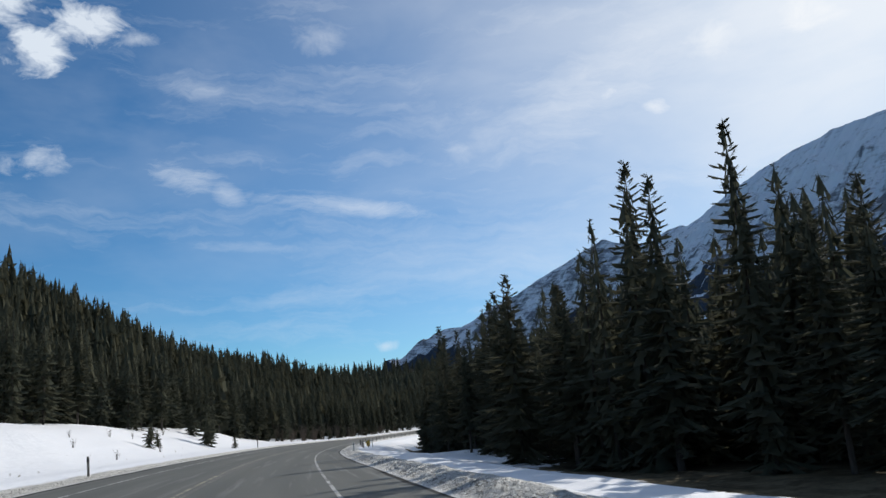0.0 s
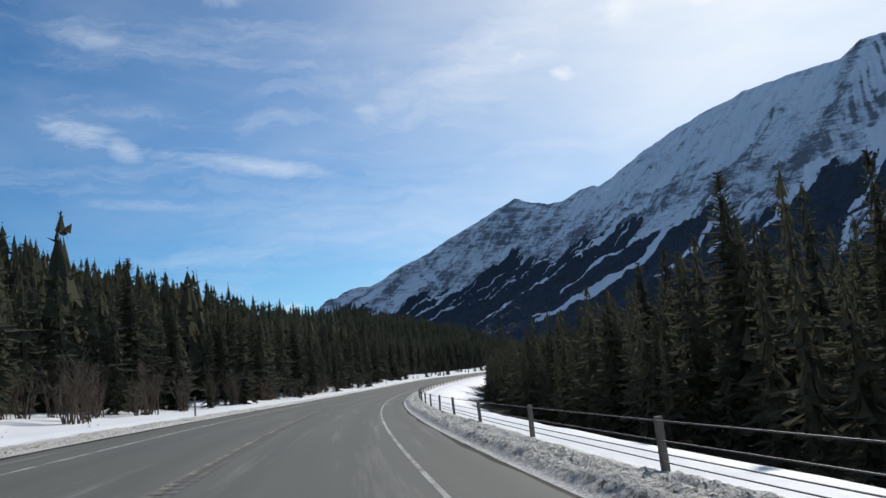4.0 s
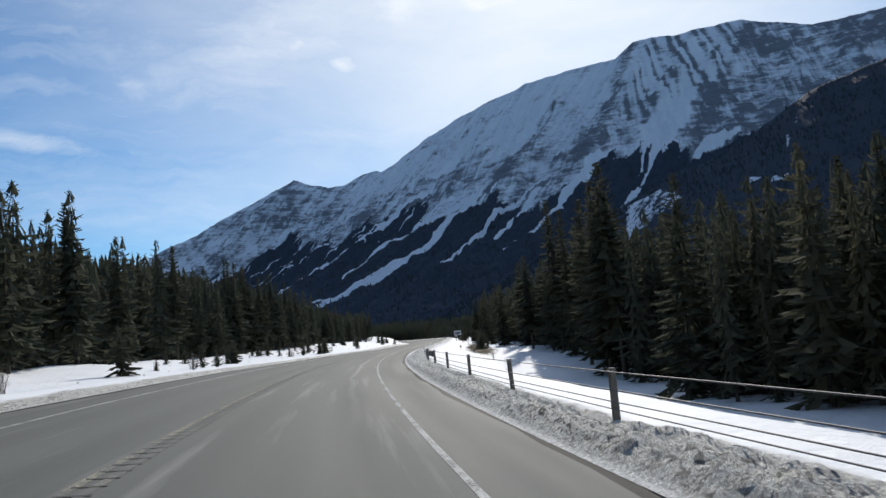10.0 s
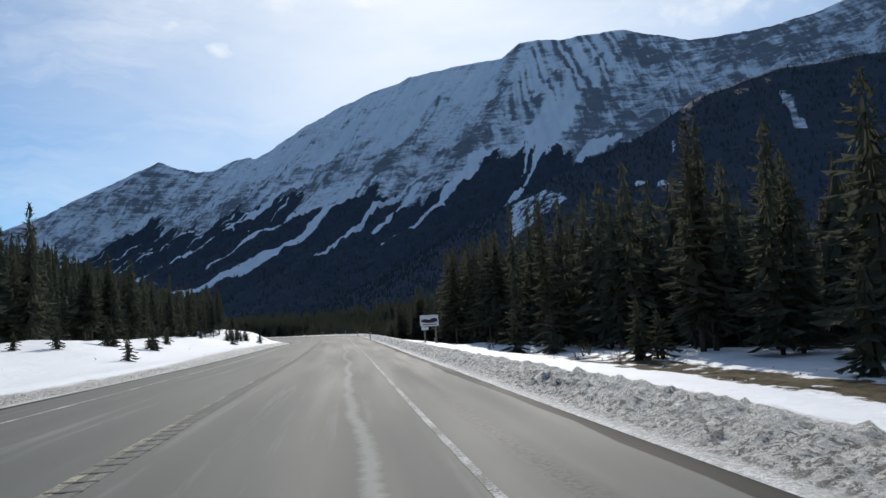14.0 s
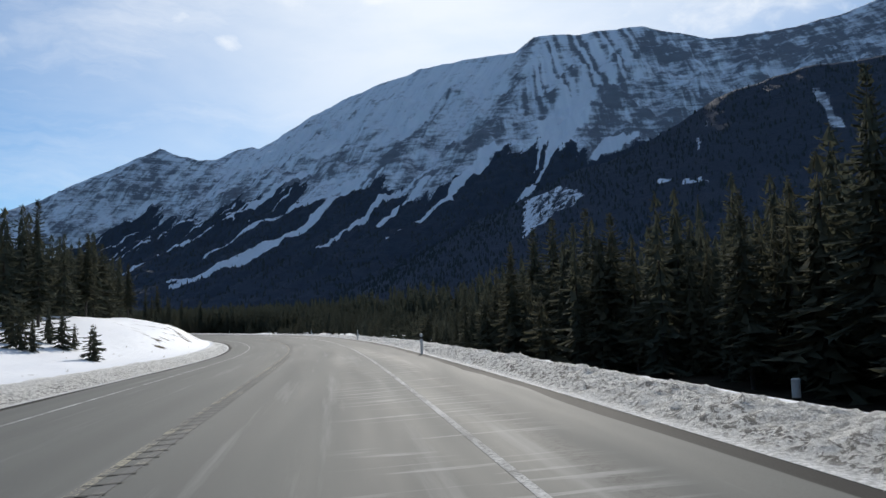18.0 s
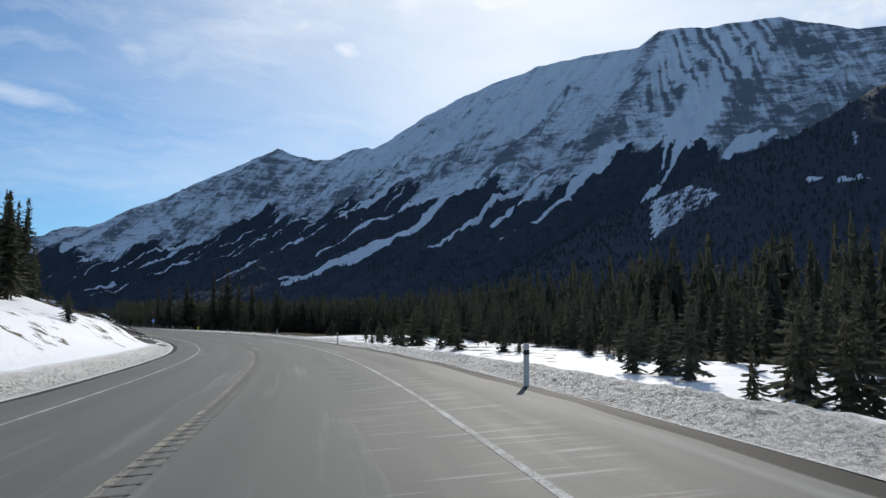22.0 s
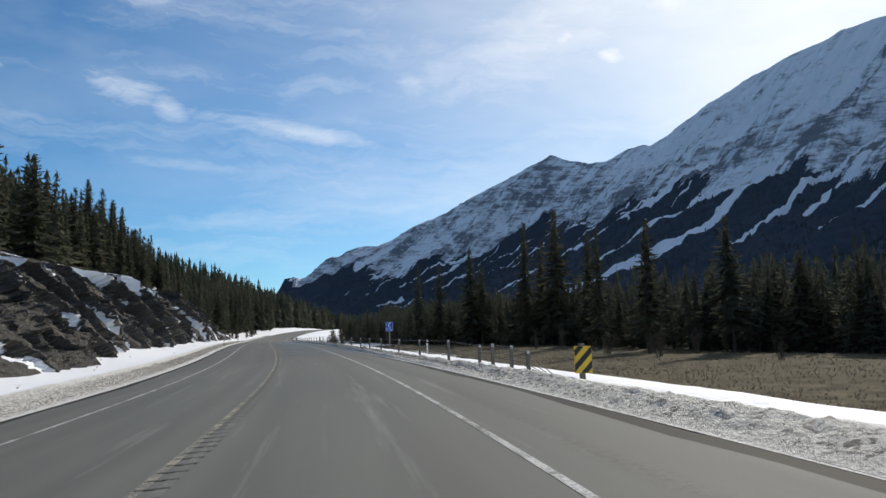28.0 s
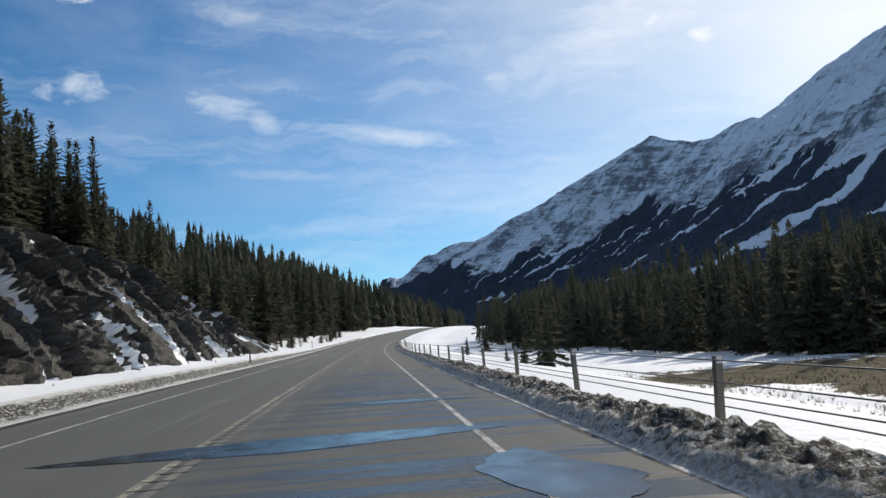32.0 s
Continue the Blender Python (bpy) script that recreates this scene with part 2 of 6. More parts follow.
    # an oily damp patch beside the right line
    patchy = k.math("MULTIPLY", k.ramp(k.math("DIVIDE", sp.outputs[1], 1000.0), [(0.708, 0), (0.716, 1), (0.722, 1), (0.732, 0)]), k.ramp(k.math("MULTIPLY", sp.outputs[0], 0.2), [(0.0, 0), (0.04, 1), (0.22, 1), (0.34, 0)]))
    col = k.mix(k.math("MULTIPLY", patchy, k.ramp(k.noise(k.mapping(q, scale=(1.4, 0.5, 1)), 1.0, 6, 0.7), [(0.46, 0), (0.56, 0.75)])), col, (0.045, 0.047, 0.042))
    # melt water
    melt = k.noise(k.mapping(q, scale=(0.16, 1.3, 1), loc=(7, 3, 0)), 1.0, 5, 0.60, 0.5)
    there = k.ramp(k.math("DIVIDE", sp.outputs[1], 1000.0), [(0.812, 0), (0.830, 0.95), (0.915, 1), (0.97, 0)])
    # a puddle drawn across both lanes
    far = k.math("DIVIDE", sp.outputs[1], 1000.0)
    pool = k.ramp(far, [(0.8895, 0), (0.8935, 1), (0.9010, 1), (0.9060, 0)])
    melt = k.math("ADD", melt, k.math("MULTIPLY", pool, 0.022))
    wet = k.ramp(k.math("MULTIPLY", there, melt), [(0.465, 0), (0.525, 1)])
    side = k.ramp(k.math("ADD", k.math("MULTIPLY", sp.outputs[0], 0.1), 0.5), [(0.10, 0), (0.30, 1)])
    wet = k.math("MULTIPLY", wet, side)
    col = k.mix(k.math("MULTIPLY", there, 0.45), col, (0.075, 0.075, 0.075))
    col = k.mix(k.math("MULTIPLY", wet, 0.8), col, (0.035, 0.035, 0.035))
    put(k, b, col, k.mix(wet, k.ramp(patch, [(0.3, 0.74), (0.7, 0.9)]), k.mix(pool, (0.44, 0.44, 0.44), (0.26, 0.26, 0.26))), spec=k.mix(damp, k.mix(wet, (0.16, 0.16, 0.16), (0.24, 0.24, 0.24)), (0.05, 0.05, 0.05)))
    bump(k, b, fine, 0.22, 0.01)


def m_snow(k, b):
    p = place(k)
    big = k.noise(p, 0.25, 5, 0.6)
    small = k.noise(p, 3.0, 6, 0.65)
    # bare ground, plus tree shade painted in as bare ground
    grass = k.n("ShaderNodeAttribute", attr="bare").outputs["Fac"]
    straw = k.mix(k.noise(p, 5.0, 6, 0.7), (0.030, 0.026, 0.018), (0.135, 0.112, 0.074))
    straw = k.mix(k.ramp(k.noise(p, 0.9, 7, 0.75, 0.4), [(0.44, 0), (0.60, 0.75)]), straw, k.mix(k.noise(p, 14, 4, 0.7), (0.085, 0.072, 0.046), (0.25, 0.215, 0.145)))
    straw = k.mix(k.ramp(k.noise(p, 0.33, 6, 0.7), [(0.36, 0.8), (0.46, 0)]), straw, (0.030, 0.026, 0.017))
    dirt = k.math("ADD", grass, k.math("MULTIPLY", k.math("SUBTRACT", k.noise(p, 0.55, 7, 0.7), 0.5), 1.6))
    cov = k.ramp(dirt, [(0.46, 0), (0.54, 1)])
    # forest litter and painted tree shade share this near-black floor colour
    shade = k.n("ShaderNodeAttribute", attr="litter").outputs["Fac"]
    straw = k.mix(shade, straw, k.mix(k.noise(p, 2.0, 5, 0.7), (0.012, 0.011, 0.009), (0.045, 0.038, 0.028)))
    col = k.mix(big, (0.78, 0.80, 0.84), (0.86, 0.87, 0.88))
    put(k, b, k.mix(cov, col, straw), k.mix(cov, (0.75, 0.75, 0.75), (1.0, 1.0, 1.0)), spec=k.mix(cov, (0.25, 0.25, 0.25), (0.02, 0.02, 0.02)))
    bump(k, b, k.math("ADD", k.math("MULTIPLY", big, 1.5), k.math("MULTIPLY", small, 0.4)), 0.55, 0.25)


def m_berm(k, b):
    p = place(k)
    sand = k.noise(p, 1.7, 9, 0.75)
    fine = k.noise(p, 16, 7, 0.74)
    q = uv(k)                          # x from the pavement (0) to the back of the heap (1)
    sp = k.n("ShaderNodeSeparateXYZ")
    k.l(q, sp.inputs[0])
    across = k.math("ADD", sp.outputs[0], k.math("MULTIPLY", k.math("SUBTRACT", sand, 0.5), 0.16))
    grime = k.ramp(across, [(0.0, 0.3), (0.015, 0.10), (0.10, 0.30), (0.16, 0.95), (0.42, 0.90), (0.56, 0.40), (0.74, 0.04)])
    clod = k.noise(k.mapping(q, scale=(24.0, 5.5, 1)), 1.0, 6, 0.72, 0.6)
    spots = k.ramp(k.math("ADD", k.math("MULTIPLY", clod, 0.75), k.math("MULTIPLY", fine, 0.25)), [(0.455, 1), (0.50, 0)])
    spots = k.math("MULTIPLY", spots, k.ramp(k.noise(k.mapping(q, scale=(3.0, 0.35, 1)), 1.0, 4, 0.6), [(0.40, 0.45), (0.56, 1)]))
    dirty = k.mix(k.noise(p, 9, 6, 0.7), (0.045, 0.042, 0.036), (0.24, 0.225, 0.20))
    slush = k.mix(k.ramp(fine, [(0.38, 0), (0.62, 1)]), (0.60, 0.59, 0.55), (0.90, 0.89, 0.85))
    slush = k.mix(k.ramp(across, [(0.11, 1), (0.16, 0)]), slush, k.mix(k.ramp(fine, [(0.40, 0), (0.60, 1)]), (0.50, 0.49, 0.46), (0.88, 0.87, 0.84)))
    clean = k.mix(k.math("MULTIPLY", grime, spots), slush, dirty)
    # brown road dirt along the second barrier, with the road-facing slope's shade painted in
    caked_shade = k.math("MULTIPLY", k.ramp(k.math("DIVIDE", sp.outputs[1], 1000.0), [(0.785, 0), (0.83, 1)]), k.ramp(across, [(0.17, 0), (0.27, 1), (0.50, 1), (0.60, 0)]))
    clean = k.mix(k.math("MULTIPLY", caked_shade, k.ramp(k.math("ADD", k.math("MULTIPLY", clod, 0.7), k.math("MULTIPLY", fine, 0.3)), [(0.50, 0.97), (0.58, 0.10)])), clean, (0.040, 0.036, 0.031))
    # darker between the lumps
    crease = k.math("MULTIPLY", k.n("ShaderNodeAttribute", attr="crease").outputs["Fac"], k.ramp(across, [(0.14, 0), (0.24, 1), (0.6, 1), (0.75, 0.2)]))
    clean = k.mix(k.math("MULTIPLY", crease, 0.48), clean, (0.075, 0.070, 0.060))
    clean = k.mix(k.ramp(across, [(0.70, 0), (0.88, 1)]), clean, (0.82, 0.83, 0.85))
    put(k, b, clean, 0.85, spec=0.2)
    n = k.n("ShaderNodeBump", i_Distance=0.14)
    k.l(k.ramp(across, [(0.03, 0.5), (0.16, 1.0), (0.66, 0.9), (0.84, 0.3)]), n.inputs["Strength"])
    k.l(k.math("ADD", k.math("MULTIPLY", clod, 1.1), k.math("MULTIPLY", fine, 0.5)), n.inputs["Height"])
    k.l(n.outputs[0], b.inputs["Normal"])


def m_paint(colour, worn):
    def f(k, b):
        p = place(k)
        n1 = k.math("ADD", k.math("MULTIPLY", k.noise(p, 28, 5, 0.7), 0.6), k.math("MULTIPLY", k.noise(p, 1.1, 3, 0.6), 0.4))
        col = k.mix(k.ramp(n1, [(worn, 1), (worn + 0.14, 0)]), colour, (0.15, 0.148, 0.14))
        put(k, b, col, 0.85, spec=0.12)
    return f


def m_needle(lo, hi, thin=0.4):
    def f(k, b):
        p = place(k)
        col = k.mix(k.noise(p, 1.6, 4, 0.7), lo, hi)
        col = k.mix(k.math("MULTIPLY", rnd(k), 0.45), col, (hi[0] * 1.15, hi[1] * 0.95, hi[2] * 0.8))
        put(k, b, col, 0.95, spec=0.04)
        # light that comes through the needles
        through_it = k.n("ShaderNodeBsdfTranslucent")
        k.l(col, through_it.inputs[0])
        both = k.n("ShaderNodeMixShader")
        both.inputs[0].default_value = thin
        k.l(b.outputs[0], both.inputs[1])
        k.l(through_it.outputs[0], both.inputs[2])
        k.l(both.outputs[0], [q for q in k.t.nodes if q.bl_idname == "ShaderNodeOutputMaterial"][0].inputs[0])
    return f


def m_bark(k, b):
    p = place(k)
    n1 = k.noise(k.mapping(p, scale=(6, 6, 1.2)), 2.0, 6, 0.7)
    put(k, b, k.mix(n1, (0.03, 0.025, 0.021), (0.115, 0.10, 0.085)), 0.9, spec=0.15)
    bump(k, b, n1, 0.8, 0.03)


def m_mountain(k, b):
    q = uv(k)                          # x along the ridge in km, y down the fall line 0..1
    p = place(k)
    flow = k.n("ShaderNodeCombineXYZ")
    k.l(k.n("ShaderNodeAttribute", attr="flow").outputs["Fac"], flow.inputs[0])
    sp = k.n("ShaderNodeSeparateXYZ")
    k.l(q, sp.inputs[0])
    k.l(sp.outputs[1], flow.inputs[1])
    beds = k.noise(k.mapping(p, scale=(0.34, 0.34, 2.6), rot=(radians(9), radians(-12), 0)), 0.021, 7, 0.72, 0.9)
    gully = k.noise(k.mapping(flow.outputs[0], scale=(1.0, 0.17, 1)), 27, 6, 0.66, 0.5)
    runnel = k.noise(k.mapping(flow.outputs[0], scale=(1.0, 0.10, 1)), 70, 4, 0.6, 0.3)
    fleck = k.noise(p, 0.013, 10, 0.74, 0.4)
    broad = k.noise(p, 0.0045, 4, 0.6)
    snow = k.math("ADD", k.math("MULTIPLY", beds, 0.34), k.math("MULTIPLY", gully, 0.27))
    snow = k.math("ADD", snow, k.math("MULTIPLY", runnel, 0.10))
    snow = k.math("ADD", snow, k.math("MULTIPLY", fleck, 0.42))
    snow = k.math("ADD", snow, k.math("MULTIPLY", k.math("SUBTRACT", broad, 0.5), 0.22))
    snow = k.math("SUBTRACT", snow, k.math("MULTIPLY", k.n("ShaderNodeAttribute", attr="rib").outputs["Fac"], 0.045))
    snow = k.math("ADD", snow, k.n("ShaderNodeAttribute", attr="bias").outputs["Fac"])
    # the blue haze of distance is mixed into the rock and snow colours
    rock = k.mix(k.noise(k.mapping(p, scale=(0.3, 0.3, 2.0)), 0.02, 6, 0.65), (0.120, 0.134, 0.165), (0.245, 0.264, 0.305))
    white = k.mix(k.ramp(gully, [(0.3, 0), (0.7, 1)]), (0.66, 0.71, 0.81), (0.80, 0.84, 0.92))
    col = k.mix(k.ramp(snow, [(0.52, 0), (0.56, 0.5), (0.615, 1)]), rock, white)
    wood = k.n("ShaderNodeAttribute", attr="wood").outputs["Fac"]
    ragged = k.math("MULTIPLY", k.math("SUBTRACT", k.noise(p, 0.05, 9, 0.80), 0.5), 2.6)
    ragged = k.math("ADD", ragged, k.math("MULTIPLY", k.math("SUBTRACT", runnel, 0.5), 1.5))
    line = k.math("ADD", k.math("MULTIPLY_ADD", wood, 2.0, -0.5), ragged)
    # forest colour with the haze and the canopy's own shade painted in
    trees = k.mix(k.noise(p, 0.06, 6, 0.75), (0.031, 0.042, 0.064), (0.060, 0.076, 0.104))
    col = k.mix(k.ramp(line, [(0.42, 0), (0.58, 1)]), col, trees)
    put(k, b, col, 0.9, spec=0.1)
    bump(k, b, k.math("ADD", beds, k.math("MULTIPLY", fleck, 0.6)), 0.8, 14.0)


def m_wood(k, b):
    p = place(k)
    g1 = k.noise(k.mapping(p, scale=(9, 9, 1.0)), 2.5, 5, 0.65)
    put(k, b, k.mix(g1, (0.10, 0.09, 0.075), (0.26, 0.235, 0.20)), 0.85, spec=0.2)
    bump(k, b, g1, 0.5, 0.01)


def m_water(k, b):
    n1 = k.noise(place(k), 2.5, 4, 0.6)
    put(k, b, (0.030, 0.032, 0.034), k.ramp(n1, [(0.3, 0.08), (0.7, 0.30)]), spec=0.5)
    bump(k, b, k.noise(place(k), 6.0, 4, 0.6), 0.05, 0.02)


def m_plain(colour, rough, metal=0.0, vary=0.12):
    def f(k, b):
        n1 = k.noise(place(k), 7, 5, 0.65)
        put(k, b, k.mix(n1, tuple(c * (1 - vary) for c in colour), tuple(min(1, c * (1 + vary)) for c in colour)), rough, metal)
    return f


def m_rock(k, b):
    p = place(k)
    q = uv(k)                          # x across the slabs, y along their dip, metres
    n1 = k.noise(p, 0.8, 8, 0.7, 0.4)
    grain = k.noise(k.mapping(q, scale=(2.6, 0.9, 1)), 1.0, 8, 0.74, 0.5)
    chip = k.noise(p, 5.0, 8, 0.72)
    col = k.mix(k.ramp(grain, [(0.32, 0), (0.70, 1)]), (0.030, 0.029, 0.028), (0.150, 0.142, 0.130))
    col = k.mix(k.ramp(n1, [(0.50, 0), (0.66, 0.7)]), col, (0.085, 0.070, 0.052))
    col = k.mix(k.ramp(chip, [(0.56, 0), (0.66, 0.75)]), col, (0.27, 0.26, 0.24))
    # straw and soil on the crown of the cutting
    turf = k.n("ShaderNodeAttribute", attr="turf").outputs["Fac"]
    straw = k.mix(chip, (0.045, 0.034, 0.022), (0.190, 0.140, 0.085))
    col = k.mix(k.ramp(k.math("ADD", turf, k.math("MULTIPLY", k.math("SUBTRACT", n1, 0.5), 0.8)), [(0.42, 0), (0.58, 1)]), col, straw)
    snow = k.n("ShaderNodeAttribute", attr="snow").outputs["Fac"]
    s = k.ramp(k.math("ADD", snow, k.math("MULTIPLY", k.math("SUBTRACT", k.noise(p, 1.6, 6, 0.65), 0.5), 0.7)), [(0.48, 0), (0.53, 1)])
    put(k, b, k.mix(s, col, (0.82, 0.84, 0.87)), 0.88, spec=0.15)
    rough = k.math("ADD", k.math("MULTIPLY", grain, 0.9), k.math("MULTIPLY", chip, 0.6))
    bump(k, b, k.math("MULTIPLY", rough, k.math("SUBTRACT", 1.0, k.math("MULTIPLY", s, 0.85))), 1.0, 0.30)


MAT = {n: material(n, f) for n, f in {
    "asphalt": m_asphalt, "snow": m_snow, "sandy_snow": m_berm, "white_paint": m_paint((0.56, 0.56, 0.54), 0.43),
    "yellow_paint": m_paint((0.44, 0.405, 0.29), 0.47), "worn_yellow_paint": m_paint((0.42, 0.39, 0.30), 0.53), "needles": m_needle((0.070, 0.078, 0.060), (0.100, 0.108, 0.076), 0.30),
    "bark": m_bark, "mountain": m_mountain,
    "weathered_wood": m_wood, "rock": m_rock,
    "cable": m_plain((0.10, 0.10, 0.105), 0.7, 0.3), "black_plastic": m_plain((0.02, 0.02, 0.02), 0.6),
    "white_plastic": m_plain((0.62, 0.62, 0.60), 0.5), "sign_yellow": m_plain((0.75, 0.48, 0.03), 0.45),
    "sign_blue": m_plain((0.02, 0.10, 0.42), 0.4), "sign_white": m_plain((0.66, 0.66, 0.66), 0.5),
    # needles of far trees, with shade and blue haze put into the colour
    "far_needles_hazed": m_needle((0.030, 0.041, 0.050), (0.058, 0.072, 0.078), 0.0),
    "tar": m_plain((0.012, 0.012, 0.012), 0.8), "groove": m_plain((0.050, 0.048, 0.042), 0.9), "dull_metal": m_plain((0.075, 0.075, 0.078), 0.5, 0.4), "dry_grass": m_plain((0.27, 0.225, 0.145), 0.9, 0, 0.35),
    "water": m_water, "bare_twig": m_plain((0.10, 0.075, 0.055), 0.9, 0, 0.3),
}.items()}

# ---- the road's line ----
STEP, FROM, TO = 2.0, -20.0, 1300.0
CURVE = [0.015, -0.499, -1.034, -1.616, -1.620, -1.646, -1.431, -1.381, -1.488, -1.561, -1.492, -1.566, -1.463, -1.560, -1.708, -1.352, 0.249, 0.315, -0.083, 0.605, 1.606, 2.316, 2.371, 2.452, 2.334, 2.042, 1.771, 1.830, 1.331, 0.404, -0.263, -0.141, 0.021, -0.399, -0.918, -1.165, -1.181, -1.097, -0.960, -0.783, -0.577, -0.366, -0.166, 0.019, 0.195]
GRADE = [-0.0012, -0.0113, -0.0207, -0.0220, -0.0192, -0.0197, -0.0193, -0.0191, -0.0163, -0.0122, -0.0094, -0.0026, -0.0012, -0.0045, -0.0021, -0.0022, -0.0039, 0.0015, 0.0018, -0.0034, -0.0049, -0.0006, 0.0009, -0.0024, 0.0037, 0.0066, 0.0077, 0.0080, 0.0129, 0.0170, 0.0109, 0.0075, 0.0068, 0.0103, 0.0176, 0.0256, 0.0326, 0.0368, 0.0375, 0.0345, 0.0285, 0.0206, 0.0120, 0.0038, -0.0039]
BANK = [0.0001, 0.0160, 0.0318, 0.0482, 0.0623, 0.0667, 0.0627, 0.0546, 0.0480, 0.0476, 0.0523, 0.0617, 0.0654, 0.0551, 0.0351, 0.0187, 0.0038, -0.0104, -0.0242, -0.0408, -0.0603, -0.0690, -0.0618, -0.0574, -0.0660, -0.0743, -0.0709, -0.0604, -0.0483, -0.0335, -0.0173, -0.0023, 0.0085, 0.0156, 0.0197, 0.0215, 0.0215, 0.0199, 0.0171, 0.0138, 0.0101, 0.0064, 0.0029, -0.0004, -0.0037]
KNOT = np.arange(FROM, TO + 1, 30.0)
LINE_S = np.arange(FROM, TO + 1, STEP)
_turn = np.cumsum(np.interp(LINE_S, KNOT, CURVE) / 1000) * STEP
_i0 = int(-FROM / STEP)
HEAD = _turn - _turn[_i0]
_x, _y, _z = np.cumsum(-np.sin(HEAD)) * STEP, np.cumsum(np.cos(HEAD)) * STEP, np.cumsum(np.interp(LINE_S, KNOT, GRADE)) * STEP
LINE = np.stack([_x - _x[_i0], _y - _y[_i0], _z - _z[_i0]], 1)
FLAT_TURN = -0.30           # the direction in which the land runs on beyond 120 m of the road
PAVED_L = -9.25


def lane(s):
    """Width of one lane."""
    return np.interp(s, [0, 200, 300, 400, 500, 600, 700, 800, 900], [3.64, 3.65, 3.68, 3.69, 3.64, 3.53, 3.52, 3.60, 3.62])


def paved_r(s):
    """Where the pavement ends, right of the right line."""
    return np.interp(s, [-20, 30, 100, 200, 300, 350, 400, 500, 600, 700, 800, 850, 900, 1000], [1.96, 1.96, 1.64, 1.50, 1.36, 1.55, 1.96, 2.14, 2.19, 2.30, 1.95, 1.55, 1.3, 1.4])



def on_line(s):
    """Place, heading and bank of the right line at s; straight on past its ends."""
    s = np.asarray(s, float)
    c = np.clip(s, FROM, TO)
    p = np.stack([np.interp(c, LINE_S, LINE[:, k]) for k in range(3)], -1)
    h = np.interp(c, LINE_S, HEAD)
    ext = (s - c)
    p[..., 0] -= np.sin(h) * ext
    p[..., 1] += np.cos(h) * ext
    return p, h, np.interp(c, KNOT, BANK)


def smooth(a, b, x):
    t = np.clip((np.asarray(x, float) - a) / (b - a), 0, 1)
    return t * t * (3 - 2 * t)


def wave(x, y, seed=0.0):
    """A cheap smooth wobble in -1..1 for the land."""
    return (np.sin(x * 1.0 + 1.7 * np.sin(y * 0.8 + seed)) * 0.5 + np.sin(x * 2.3 + y * 1.9 + seed * 2) * 0.3 + np.sin(y * 3.1 - x * 1.3 + seed * 3) * 0.2)


def between(s, a, b, soft=15.0):
    return smooth(a - soft, a + soft, s) * (1 - smooth(b - soft, b + soft, s))


def land(s, o):
    """Height of the land over the road's line at s, o metres to the right of the right line."""
    s, o = np.broadcast_arrays(np.asarray(s, float), np.asarray(o, float))
    p, h, bank = on_line(s)
    z = -bank * np.clip(o, PAVED_L - 0.6, paved_r(s) + 1.0)
    drop = 0.7 + 1.5 * between(s, 90, 390, 25) + 0.3 * between(s, 795, 1010, 20) + 1.2 * between(s, 512, 564, 12) + 1.7 * between(s, 568, 640, 16)
    right = -0.12 * smooth(1.9, 2.3, o) - drop * smooth(4.4, 10.5, o) - 0.5 * smooth(15, 60, o) + 0.25 * wave(s * 0.11, o * 0.13) * smooth(5, 12, o)
    right = right + 2.0 * smooth(60, 320, o)
    lo = -o
    rise = 1.1 + 2.6 * between(s, -20, 140, 30) + 0.8 * between(s, 470, 800, 40)
    mound = 1.9 * between(s, 596, 735, 22) * smooth(10.2, 16.5, -o)
    left = -0.10 * smooth(9.2, 9.6, lo) + 0.35 * smooth(9.7, 11.0, lo) + rise * smooth(11.5, 24, lo) + 0.25 * wave(s * 0.12, o * 0.14, 2.0) * smooth(11, 18, lo)
    slope = np.interp(s, [60, 120, 170, 260, 330, 420, 800, 900], [0.35, 0.60, 0.66, 0.42, 0.33, 0.31, 0.31, 0.40])
    left = left + slope * np.minimum(np.clip(lo - 28, 0, 230), np.interp(s, [100, 200, 300, 420, 760, 900, 1000], [230, 130, 66, 66, 84, 105, 60])) * smooth(20, 60, lo) * (1 - smooth(1280, 1500, s))
    cut = between(s, 808, 985, 16)
    left = left + (cut * 8.6 + 3.6 * between(s, 715, 790, 12)) * smooth(16.5, 33, lo)
    left = left + mound
    z = z + np.where(o > 0, right, 0) + np.where(o < 0, left, 0)
    # sunk under the pavement
    return z - 0.12 * (smooth(PAVED_L - 0.3, PAVED_L + 0.2, o) * (1 - smooth(paved_r(s) - 0.1, paved_r(s) + 0.15, o)))


def spot(s, o, dz=0.0, ground=True):
    """World place of s, o (arrays or numbers); dz over the land, or over the road's plane."""
    s, o = np.broadcast_arrays(np.asarray(s, float), np.asarray(o, float))
    p, h, bank = on_line(s)
    near = np.clip(o, -120, 120)
    rest = o - near
    x = p[..., 0] + np.cos(h) * near + math.cos(FLAT_TURN) * rest
    y = p[..., 1] + np.sin(h) * near + math.sin(FLAT_TURN) * rest
    z = p[..., 2] + (land(s, o) if ground else -bank * o) + dz
    return np.stack([x, y, z], -1)


